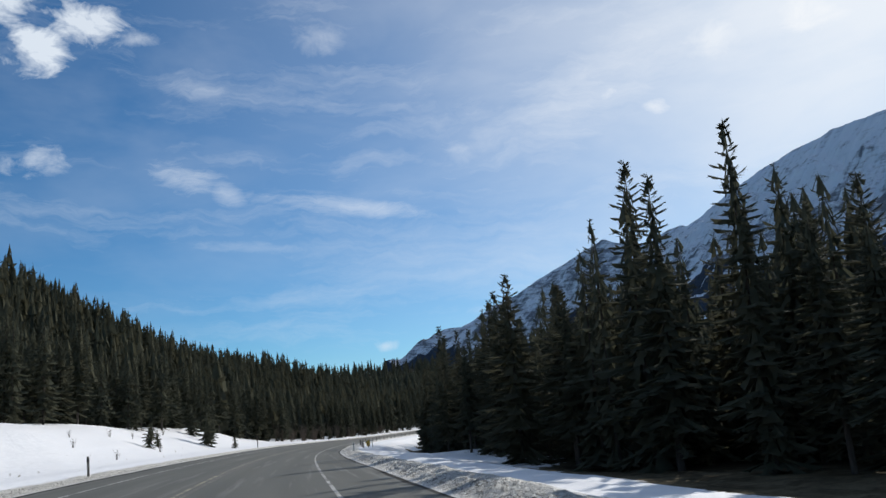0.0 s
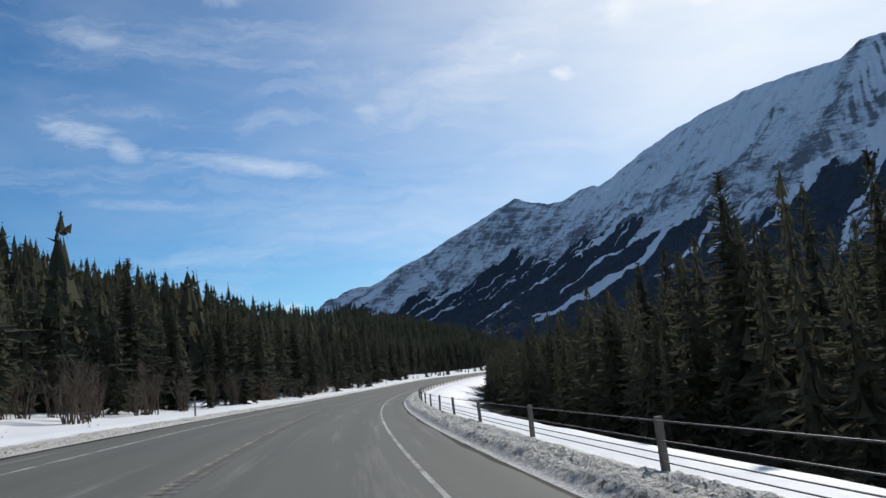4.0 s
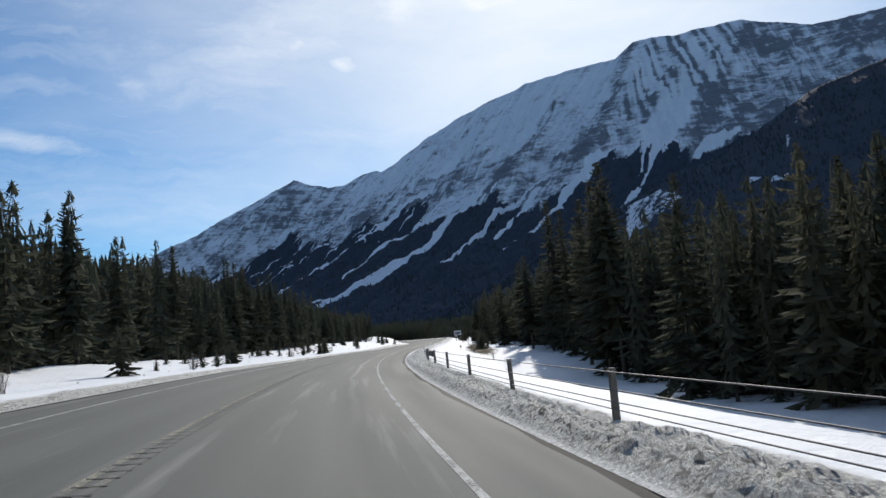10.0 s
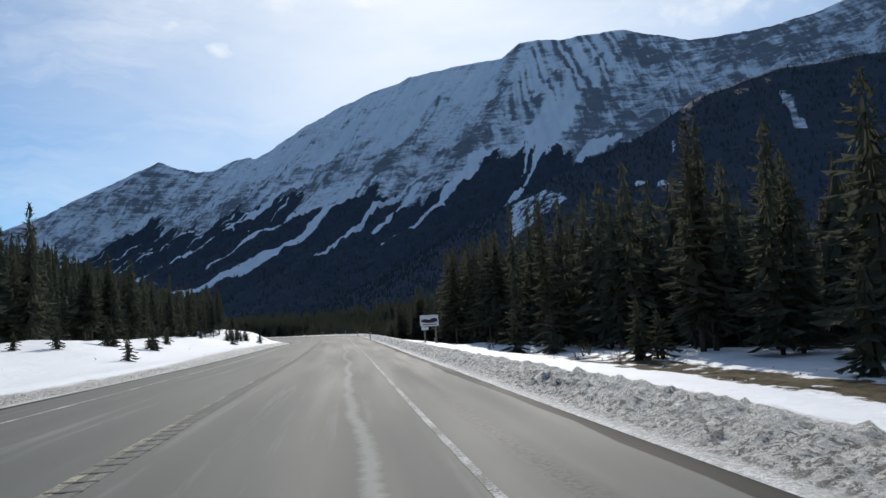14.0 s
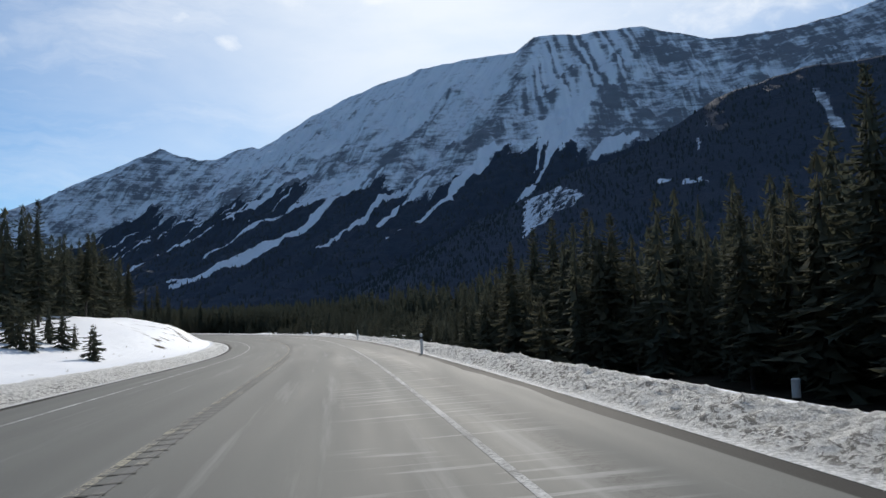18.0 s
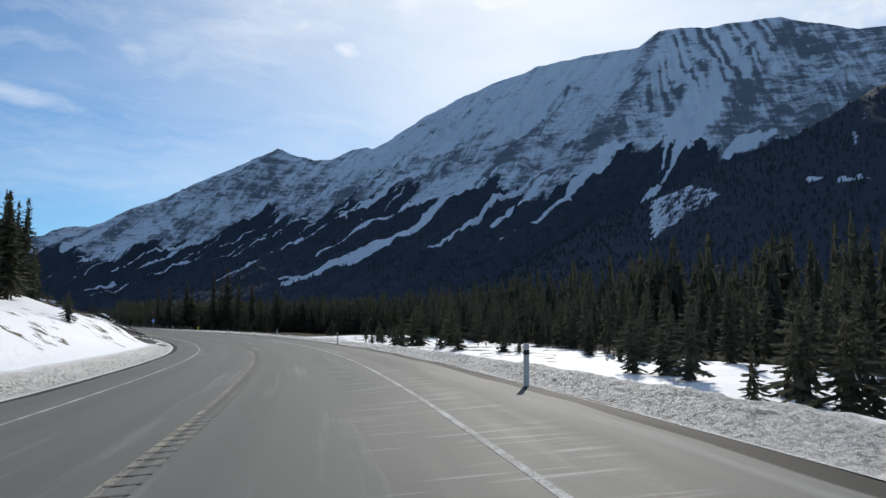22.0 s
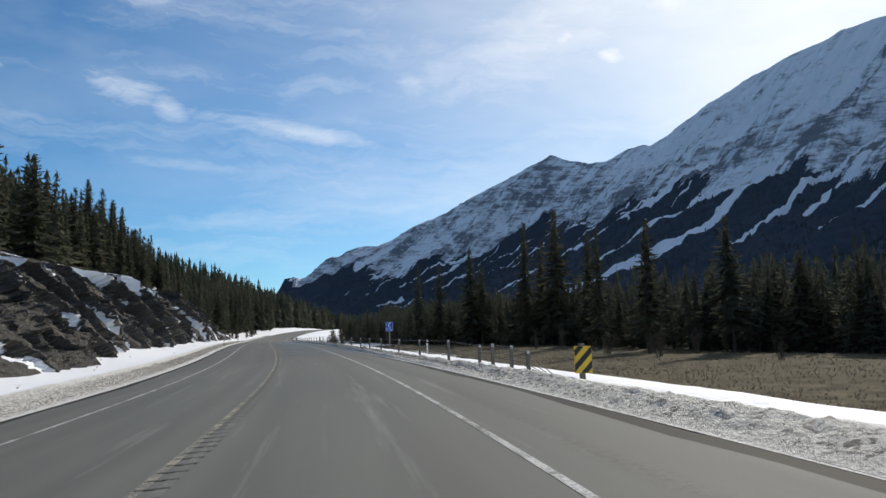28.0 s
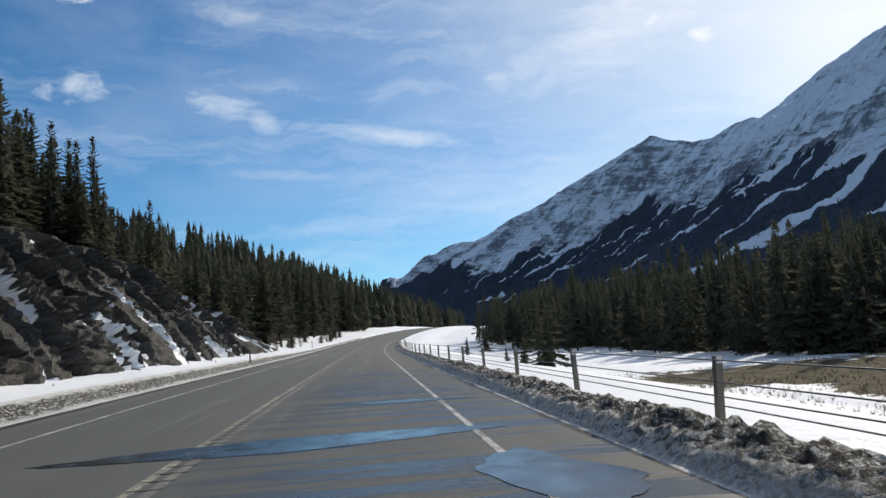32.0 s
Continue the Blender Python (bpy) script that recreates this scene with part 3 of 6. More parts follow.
# ---- mesh helpers ----
def mesh_of(name, verts, faces, mat, smooth_faces=False, uvs=None):
    me = bpy.data.meshes.new(name)
    verts = np.asarray(verts, np.float32)
    faces = np.asarray(faces, np.int32)
    n, k = faces.shape
    me.vertices.add(len(verts))
    me.vertices.foreach_set("co", verts.ravel())
    me.loops.add(n * k)
    me.loops.foreach_set("vertex_index", faces.ravel())
    me.polygons.add(n)
    me.polygons.foreach_set("loop_start", np.arange(0, n * k, k, dtype=np.int32))
    me.polygons.foreach_set("loop_total", np.full(n, k, np.int32))
    me.polygons.foreach_set("use_smooth", np.full(n, bool(smooth_faces)))
    if uvs is not None:
        layer = me.uv_layers.new(name="UVMap")
        layer.data.foreach_set("uv", np.asarray(uvs, np.float32)[faces.ravel()].ravel())
    me.update(calc_edges=True)
    me.materials.append(mat)
    return me


def grid_faces(rows, cols, flip=False):
    i = np.arange(rows - 1)[:, None] * cols + np.arange(cols - 1)[None]
    f = np.stack([i, i + 1, i + cols + 1, i + cols], -1).reshape(-1, 4)
    return f[:, ::-1] if flip else f


def float_attr(me, name, values):
    me.attributes.new(name, "FLOAT", "POINT").data.foreach_set("value", np.asarray(values, np.float32).ravel())


def part(name, bm, mat, parent=None, label="", at=None, soft=False):
    """A bmesh as one mesh object, under a thing or under a part."""
    me = bm
    if not isinstance(bm, bpy.types.Mesh):
        me = bpy.data.meshes.new(name)
        bm.to_mesh(me)
        bm.free()
        me.materials.append(mat)
        if soft:
            me.polygons.foreach_set("use_smooth", [True] * len(me.polygons))
    ob = new(name, me)
    if parent is not None:
        ob.parent = parent
    if at is not None:
        ob.matrix_basis = at
    if label:
        ob["label"] = label
    return ob


def box_bm(x, y, z, bevel=0.0, at=(0, 0, 0)):
    bm = bmesh.new()
    bmesh.ops.create_cube(bm, size=1, matrix=Matrix.Translation(at) @ Matrix.Diagonal((x, y, z, 1)))
    if bevel:
        bmesh.ops.bevel(bm, geom=bm.edges[:], offset=bevel, segments=2, affect="EDGES", profile=0.5)
    return bm


def tube_bm(r0, r1, h, seg=10, z0=0.0, bevel=0.0):
    bm = bmesh.new()
    bmesh.ops.create_cone(bm, cap_ends=True, segments=seg, radius1=r0, radius2=r1, depth=h, matrix=Matrix.Translation((0, 0, z0 + h / 2)))
    if bevel:
        bmesh.ops.bevel(bm, geom=[e for e in bm.edges if len([f for f in e.link_faces if len(f.verts) > 4]) == 1 and min(v.co.z for v in e.verts) > z0 + h * 0.5],
                        offset=bevel, segments=2, affect="EDGES", profile=0.5)
    return bm


def thing(name, label, category, group="", at=None, kind=""):
    ob = new(name)
    if at is not None:
        ob.matrix_basis = at
    return tagged(ob, label, category, group, kind)


# ---- ground ----
def edge_right(s):
    """Where the forest begins, to the right of the right line."""
    return np.interp(s, [-20, 15, 28, 61, 80, 100, 160, 180, 230, 260, 282, 330, 354, 390, 404, 450, 480, 520, 534, 556, 566, 575, 588, 606, 645, 675, 700, 740, 790, 870, 930, 1000, 1100],
                     [22, 18, 10.0, 11.5, 14.5, 16, 17, 17, 16, 14, 13, 13.2, 13.5, 16.5, 15, 14.5, 13, 10, 12.5, 14.6, 11.5, 11, 12, 11.5, 17.5, 19.5, 23, 31, 46, 40, 24, 17, 15])


def edge_left(s):
    return np.interp(s, [-20, 60, 130, 175, 230, 270, 325, 360, 420, 440, 490, 560, 620, 700, 800, 960, 1000, 1100],
                     [24, 22, 18, 14.5, 14, 13.5, 15, 19, 22, 24, 24, 24, 22, 22, 27, 28, 22, 18])


def tall_right(s):
    """Height of the tallest trees along the forest's edge."""
    return np.interp(s, [0, 50, 90, 115, 130, 160, 190, 230, 262, 285, 312, 330, 365, 378, 400, 412, 450, 500, 530, 545, 562, 590, 600, 615, 700, 790, 840, 900, 940, 1000, 1100],
                     [11, 10.5, 13, 14, 13, 11.5, 10.5, 10, 8.0, 8.5, 11.5, 10.8, 11, 13.5, 12.5, 10.5, 10.2, 12.4, 13.6, 12.7, 9.7, 10.5, 6.5, 4.4, 5.5, 9.5, 10.5, 11, 9.5, 9.0, 9.0])


def tall_left(s):
    return np.interp(s, [0, 100, 140, 200, 240, 275, 300, 320, 340, 360, 400, 430, 460, 490, 530, 580, 640, 690, 800, 900, 1000, 1040, 1100, 1200],
                     [10, 10.5, 11.5, 11, 12, 12, 12.5, 14.5, 14.5, 13, 13.8, 14.2, 13.6, 12, 11, 10, 10.5, 12.5, 12, 14.5, 15.5, 17.5, 19, 19])


gs = np.concatenate([np.arange(-300, -20, 40), np.arange(-20, 1120, 2.5), np.arange(1120, 1300, 12), np.linspace(1300, 4700, 16)])
right_o = np.concatenate([np.arange(1.3, 12, 0.3), np.arange(12, 40, 2.0), np.arange(40, 120, 8), np.geomspace(120, 3500, 14)])
left_o = np.concatenate([np.arange(8.9, 20, 0.7), np.arange(20, 44, 2.0), np.arange(44, 120, 8), np.geomspace(120, 2500, 14)])
go = np.concatenate([-left_o[::-1], np.linspace(-8, 1, 5), right_o])
SS, OO = np.meshgrid(gs, go, indexing="ij")
GV = spot(SS, OO)
rng = np.random.RandomState(3)
GV[..., 2] += (rng.rand(*SS.shape) - 0.5) * 0.10 * (smooth(2.5, 6, OO) + smooth(10, 14, -OO))
bare = 0.02 + 0.80 * between(SS, 770, 930, 10) * smooth(-2, 2, OO - np.interp(SS, [770, 800, 830, 860, 900, 930], [9, 8, 10, 12, 11, 10]) - 1.5 * wave(SS * 0.3, OO * 0.5)) * (1 - smooth(60, 90, OO)) + 0.46 * between(SS, 402, 470, 8) * between(OO, 8.2, 11.5, 1.0) + 0.40 * between(SS, 660, 780, 20) * between(OO, 6, 26, 3)
bare += 0.75 * smooth(0, 7, OO - edge_right(SS)) + 0.75 * smooth(2, 9, -OO - edge_left(SS)) + 0.35 * between(SS, 812, 985, 12) * smooth(24, 29, -OO)
bare += 0.17 * between(SS, 100, 470, 20) * smooth(6.5, 9, OO) * (1 - smooth(0, 4, OO - edge_right(SS))) + 0.30 * between(SS, 590, 735, 15) * between(-OO, 12.5, 20, 1.5)
# tree shade along the forest's edge, painted in as dark open floor
bare += 0.62 * between(SS, 128, 318, 14) * smooth(8.2, 10.8, OO + 1.6 * wave(SS * 0.23, OO * 0.4, 3.0)) + 0.5 * between(SS, 25, 125, 10) * smooth(-2.5, 1.0, OO - edge_right(SS))
bare += 0.46 * between(SS, 296, 330, 6) * smooth(6.0, 8.6, OO + 0.8 * wave(SS * 0.5, OO * 0.7, 1.0))
bare += 0.8 * between(SS, -10, 34, 6) * smooth(5.6, 7.6, OO)
bare += 0.85 * between(SS, 514, 592, 7) * smooth(4.9, 6.4, OO + 0.5 * wave(SS * 0.4, OO * 0.6, 5.0))
bare += 0.30 * between(SS, 470, 770, 20) * between(-OO, 10.5, 15, 2.0) * smooth(0.2, 0.6, wave(SS * 0.35, OO * 1.3, 2.0))
bare -= 0.5 * between(SS, 780, 905, 12) * between(OO, 4, 7.5, 1.2)
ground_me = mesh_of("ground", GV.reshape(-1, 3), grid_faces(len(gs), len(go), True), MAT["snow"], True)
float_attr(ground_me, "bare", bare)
# litter under the trees; out beyond them the dark is painted tree shade
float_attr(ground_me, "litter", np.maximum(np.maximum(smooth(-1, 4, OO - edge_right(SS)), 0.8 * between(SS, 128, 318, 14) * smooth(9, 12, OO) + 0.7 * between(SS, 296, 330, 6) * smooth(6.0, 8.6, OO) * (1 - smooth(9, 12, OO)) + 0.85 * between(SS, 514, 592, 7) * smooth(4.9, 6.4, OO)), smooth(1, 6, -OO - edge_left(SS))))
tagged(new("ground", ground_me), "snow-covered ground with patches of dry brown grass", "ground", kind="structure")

# ---- road ----
rs = np.concatenate([np.arange(-20, 1120, 2.0), np.arange(1120, 1301, 5)])
ro = np.array([PAVED_L, -8.6, -7.3, -5.5, -3.64, -1.8, 0.0, 0.7, 9.0])
SS, OO = np.meshgrid(rs, ro, indexing="ij")
OO = np.minimum(OO, paved_r(SS))
OO[:, 0] += 0.12 * wave(rs * 0.35, rs * 0.11)
OO[:, -1] += 0.10 * wave(rs * 0.5, rs * 0.13, 1.0)
rv = spot(SS, OO, 0.0, False)
rv[:, 0, 2] -= 0.02
rv[:, -1, 2] -= 0.02
road_me = mesh_of("road", rv.reshape(-1, 3), grid_faces(len(rs), len(ro), True), MAT["asphalt"], True, np.stack([OO, SS], -1).reshape(-1, 2))
wide_rim = np.interp(SS, [-20, 380, 402, 700, 780, 830], [0.16, 0.18, 0.30, 0.36, 0.34, 0.14])
float_attr(road_me, "rim", np.minimum((OO[:, -1:] - OO) / wide_rim, (OO - OO[:, :1]) / 0.42))
road = tagged(new("road", road_me), "worn grey asphalt highway dusted with dried road salt", "road", kind="structure")


def stripe(name, o, width, mat, label, s0=-20, s1=1290, lift=0.004):
    s = np.arange(s0, s1, 2.0)
    o = o(s)
    a = np.stack([spot(s, o - width / 2, lift, False), spot(s, o + width / 2, lift, False)], 1)
    me = mesh_of(name, a.reshape(-1, 3), grid_faces(len(s), 2, True), mat, True)
    return tagged(new(name, me), label, "road marking", kind="structure")


stripe("edge_line", lambda s: 0 * s, 0.09, MAT["white_paint"], "worn white edge line painted on the asphalt")
stripe("edge_line", lambda s: -2 * lane(s), 0.10, MAT["white_paint"], "worn white edge line painted on the asphalt")
for shift, paint in ((-0.12, "yellow_paint"), (0.11, "worn_yellow_paint")):
    stripe("centre_line", lambda s: shift - lane(s), 0.12, MAT[paint], "faded yellow centre line painted on the asphalt")


# ---- mountains ----
def massif(name, label, crest, reach, fall, mat, cols, rows, rough, power=1.5, seed=0.0, back=500, cover=None, dense=(0.06, 0.94)):
    """A mountain side below a crest line: u runs along the crest, w down the fall line. cover(u, w) gives forest, snow and the way the gullies run."""
    crest = np.array(crest, float)
    d = np.concatenate([[0], np.cumsum(np.hypot(*np.diff(crest[:, :2], axis=0).T))])
    # columns stand closer where the face is seen
    u = np.interp(np.linspace(0, 1, cols), [0, 0.06, 0.94, 1], [0, d[-1] * dense[0], d[-1] * dense[1], d[-1]])
    top = np.stack([np.interp(u, d, crest[:, k]) for k in range(3)], -1)
    jag = np.array([noise.fractal(Vector((a / 90 + seed, seed * 3, 0.3)), 0.9, 2.1, 5) for a in u])
    top[:, 2] += jag * 7
    wv = np.concatenate([[-1.0, -0.5, -0.15], np.linspace(0, 1, rows) ** 1.1])
    fall = np.array(fall) / np.hypot(*fall)
    verts, uvs = np.zeros((len(wv), cols, 3)), np.zeros((len(wv), cols, 2))
    wood, bias, flow, ribs = (np.zeros((len(wv), cols)) for _ in range(4))
    run = reach * (0.55 + 0.45 * top[:, 2] / top[:, 2].max())
    for j, t in enumerate(wv):
        uvs[j, :, 0], uvs[j, :, 1] = u / 1000, max(t, 0)
        if t <= 0:
            verts[j, :, :2] = top[:, :2] + fall * t * back
            verts[j, :, 2] = top[:, 2] * (1 + 0.9 * t)
            wood[j], bias[j], flow[j] = cover(u / 1000, 0.0)
            continue
        verts[j, :, :2] = top[:, :2] + fall * (t * run)[:, None]
        verts[j, :, 2] = -12 + (top[:, 2] + 12) * (1 - t) ** power
        amp = rough * min(1, t * 6) * (1 - t) ** 0.7
        for i in range(cols):
            rib = noise.ridged_multi_fractal(Vector((u[i] / 230 + seed, t * 1.1, seed)), 0.9, 2.2, 5, 1.0, 2.0) - 1.1
            fine = noise.fractal(Vector(verts[j, i]) / 110, 0.75, 2.2, 5)
            spine = noise.ridged_multi_fractal(Vector((u[i] / 75 + t * 1.5 + seed, t * 1.6, seed + 2)), 0.8, 2.2, 4, 1.0, 2.0) - 1.1
            verts[j, i, 2] += amp * (rib * 0.85 + fine * 0.55 + spine * 0.22)
            verts[j, i, :2] -= fall * amp * (rib * 0.5 + spine * 0.2)
            ribs[j, i] = rib * 0.5 + spine * 0.6 + fine * 0.5
        wood[j], bias[j], flow[j] = cover(u / 1000, t)
    me = mesh_of(name, verts.reshape(-1, 3), grid_faces(len(wv), cols), mat, True, uvs.reshape(-1, 2))
    float_attr(me, "wood", wood)
    float_attr(me, "bias", bias)
    float_attr(me, "flow", flow)
    float_attr(me, "rib", ribs)
    tagged(new(name, me), label, "mountain", kind="structure")
    return verts, wood


# avalanche chutes: (u, w) at top and bottom, half width in km
CHUTES = [(3.91, 0.40, 3.91, 0.55, 0.050), (3.91, 0.55, 3.825, 0.669, 0.040), (3.825, 0.669, 3.702, 0.762, 0.024), (3.806, 0.43, 3.66, 0.535, 0.028), (3.66, 0.535, 3.60, 0.64, 0.024),
          (3.507, 0.33, 3.397, 0.511, 0.026), (3.397, 0.511, 3.261, 0.589, 0.022), (3.261, 0.589, 3.196, 0.711, 0.012), (3.008, 0.45, 2.852, 0.60, 0.014), (3.15, 0.642, 3.118, 0.706, 0.012),
          (4.12, 0.46, 4.104, 0.621, 0.012), (4.104, 0.621, 4.104, 0.663, 0.007), (4.227, 0.45, 4.227, 0.579, 0.016), (4.39, 0.40, 4.377, 0.552, 0.030), (4.377, 0.552, 4.336, 0.60, 0.018), (4.336, 0.60, 4.344, 0.663, 0.009)]
CHUTES += [(4.64, 0.36, 4.617, 0.526, 0.009), (4.617, 0.526, 4.604, 0.605, 0.016), (4.558, 0.38, 4.591, 0.459, 0.007), (2.06, 0.39, 1.95, 0.43, 0.050), (1.704, 0.38, 1.431, 0.44, 0.040),
           (2.015, 0.45, 2.002, 0.537, 0.020), (2.294, 0.49, 2.19, 0.61, 0.015), (2.047, 0.647, 2.015, 0.69, 0.014), (2.164, 0.653, 2.112, 0.717, 0.012), (1.10, 0.24, 1.142, 0.357, 0.040), (2.742, 0.658, 2.716, 0.69, 0.009)]
CHUTES += [(3.86, 0.63, 3.79, 0.735, 0.030), (3.80, 0.69, 3.725, 0.77, 0.018)]
rc = random.Random(8)
for k in range(16):
    cu = 1.5 + 2.7 * (k + rc.random() * 0.9) / 16
    c0 = rc.uniform(0.38, 0.46)
    CHUTES.append((cu, c0, cu - rc.uniform(0.0, 0.08), c0 + rc.uniform(0.06, 0.16), rc.uniform(0.005, 0.010)))


def cover_main(u, w):
    # u as it would run if the far end of the crest did not bend this way
    u = np.interp(u, [0, 1.465, 1.743, 1.936, 6.64], [0, 1.803, 2.228, 2.523, 7.227])
    line = np.interp(u, [0.3, 1.17, 1.45, 1.79, 1.84, 2.10, 2.20, 2.30, 2.50, 2.74, 3.00, 3.10, 3.14, 3.30, 3.50, 3.57, 3.70, 3.90, 3.97, 4.07, 4.18, 4.30, 4.41, 4.43, 4.57, 4.69, 4.79, 4.87, 4.92, 5.2, 7.2],
                     [0.25, 0.35, 0.44, 0.48, 0.41, 0.39, 0.31, 0.27, 0.33, 0.37, 0.43, 0.42, 0.38, 0.41, 0.40, 0.37, 0.43, 0.47, 0.43, 0.44, 0.47, 0.48, 0.47, 0.41, 0.405, 0.43, 0.45, 0.38, 0.33, 0.42, 0.42])
    line = line + 0.020 * wave(u * 21 - w * 6, w * 5) + 0.018 * wave(u * 58 - w * 9, w * 3, 1.0) + 0.012 * wave(u * 140 - w * 20, w * 4, 2.0)
    wood = smooth(-0.045, 0.040, w - line)
    open_ = np.zeros_like(u)
    for u0, w0, u1, w1, half in CHUTES:
        if w0 - 0.02 < w < w1:
            t = (w - w0) / (w1 - w0)
            c = u0 + (u1 - u0) * t + 0.004 * math.sin(w * 60 + u0 * 40) + 0.002 * math.sin(w * 190 + u0 * 70)
            h = half * (1.1 - 0.5 * t) * (1 + 0.12 * math.sin(w * 120 + u0 * 30))
            open_ = np.maximum(open_, 1 - smooth(h * 0.45, h * 1.05, np.abs(u - c)))
    # speckled clearing low on the face, and the snow wedge under the right-hand wall
    glade = smooth(-0.1, 0.4, wave(u * 90, w * 75, 4.0)) * smooth(4.60, 4.64, u) * (1 - smooth(4.76, 4.82, u)) * smooth(0.53, 0.55, w) * (1 - smooth(0.60, 0.66, w + 0.5 * (4.72 - u)))
    wedge = smooth(4.745, 4.765, u) * (1 - smooth(4.83, 4.85, u)) * (1 - smooth(0.018, 0.030, np.abs(w - 0.430 + 0.65 * (u - 4.759))))
    wood = np.clip(wood - 1.2 * open_ - 0.7 * glade - 1.2 * wedge, 0, 1)
    # the big wall turns to the right of its rib: its gullies run slantwise into a snow bowl
    turn = smooth(4.20, 4.34, u)
    flow = u - w * (0.05 + 1.05 * turn)
    bias = 0.020 + 0.060 * smooth(2.2, 2.8, u) * (1 - smooth(0.16, 0.30, w)) - 0.030 * smooth(0.24, 0.32, w) * (1 - smooth(4.2, 4.4, u))
    rib = np.exp(-((u - 4.225 - 0.28 * w) / 0.040) ** 2) * (1 - smooth(0.30, 0.42, w))
    second = np.exp(-((u - 3.95 - 0.10 * w) / 0.05) ** 2) * smooth(0.14, 0.22, w) * (1 - smooth(0.36, 0.42, w))
    wall = smooth(4.28, 4.32, u - 0.25 * w) * (1 - smooth(4.62, 4.70, u - 0.25 * w)) * (1 - smooth(0.22, 0.30, w))
    bowl = np.exp(-((u - 4.585 - 0.1 * (w - 0.33)) / 0.062) ** 4) * smooth(0.17, 0.27, w)
    right = smooth(4.64, 4.70, u - 0.12 * w)
    bias = bias - 0.105 * rib - 0.050 * second + wall * (0.075 * np.cos(2 * math.pi * flow / 0.050 + 1.2 * np.sin(flow * 60)) - 0.055) + 0.26 * bowl - right * (0.115 - 0.05 * smooth(0.08, 0.16, w))
    bias = bias + 0.3 * open_ + 0.4 * wedge + 0.2 * glade
    return wood, bias, flow


def cover_spur(u, w):
    wood = smooth(-0.06, -0.02, w + 0.02 * wave(u * 30, w * 8))
    clear = smooth(1.62, 1.72, u + 0.06 * wave(u * 12, w * 14)) * (1 - smooth(0.16, 0.26, w)) * (1 - smooth(2.2, 2.5, u))
    streak = 1 - smooth(0.008, 0.016, np.abs(u - 1.22 - 0.12 * w))
    # an old burn that narrows downhill, open between scattered trees
    left = 0.565 + 0.234 * (w - 0.06)
    right = np.interp(w, [0.05, 0.10, 0.242, 0.474], [0.60, 0.685, 0.764, 0.664])
    glade = smooth(-0.012, 0.006, u - left) * smooth(-0.015, 0.012, right - u) * (0.05 < w < 0.48) * (0.68 + 0.16 * smooth(0.05, 0.0, u - left))
    pocket = smooth(-0.3, 0.2, wave(u * 70, w * 40, 1.0)) * (1 - smooth(0.012, 0.022, np.abs(w - 0.335 - (u - 0.934) * 1.13))) * smooth(0.90, 0.93, u) * (1 - smooth(1.08, 1.12, u))
    gully = (1 - smooth(0.004, 0.008, np.abs(u - 1.03 + 0.13 * w))) * (0.06 < w < 0.30)
    open_ = np.clip(glade + pocket + 0.7 * gully, 0, 1)
    return np.clip(wood + 0.2 - clear - streak * (0.12 < w < 0.34) * 0.9 - open_, 0, 1), 0.16 * clear + 0.25 * open_, u


CREST = [(555, 4892, 20), (678, 4872, 199), (739, 4863, 268), (861, 4833, 406), (981, 4803, 493), (1124, 4768, 503), (1283, 4715, 605), (1401, 4680,
         644), (1611, 4590, 763), (1781, 4517, 853), (1938, 4433, 940), (2018, 4402, 909), (2124, 4353, 891), (2192, 4318, 892), (2233, 4295, 915),
         (2291, 4260, 947), (2343, 4203, 955), (2355, 4153, 941), (2373, 4025, 960), (2395, 3734, 1026), (2462, 3411, 1088), (2537, 3060, 1124),
         (2568, 2878, 1118), (2668, 2614, 1108), (2710, 2543, 1166), (2822, 2358, 1150), (2934, 2171, 1148), (3036, 1923, 1050), (3113, 1725, 1035),
         (3170, 1497, 1046), (3224, 1279, 1099), (3298, 705, 1092), (3319, -335, 936)]
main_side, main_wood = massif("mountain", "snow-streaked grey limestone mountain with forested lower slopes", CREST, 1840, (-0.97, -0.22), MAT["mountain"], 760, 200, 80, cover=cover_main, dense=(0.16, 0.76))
SPUR = [(1500, 2300, 40), (1580, 2100, 160), (1650, 1928, 238), (1723, 1765, 305), (1780, 1653, 359), (1833, 1546, 391), (1891, 1431, 453), (1924, 1364, 494),
        (1972, 1269, 525), (2007, 1197, 537), (2053, 1060, 537), (2100, 800, 520), (2150, 200, 480), (2150, -500, 400)]
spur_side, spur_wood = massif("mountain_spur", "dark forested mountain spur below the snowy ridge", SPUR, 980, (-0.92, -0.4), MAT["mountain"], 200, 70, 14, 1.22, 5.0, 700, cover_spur)


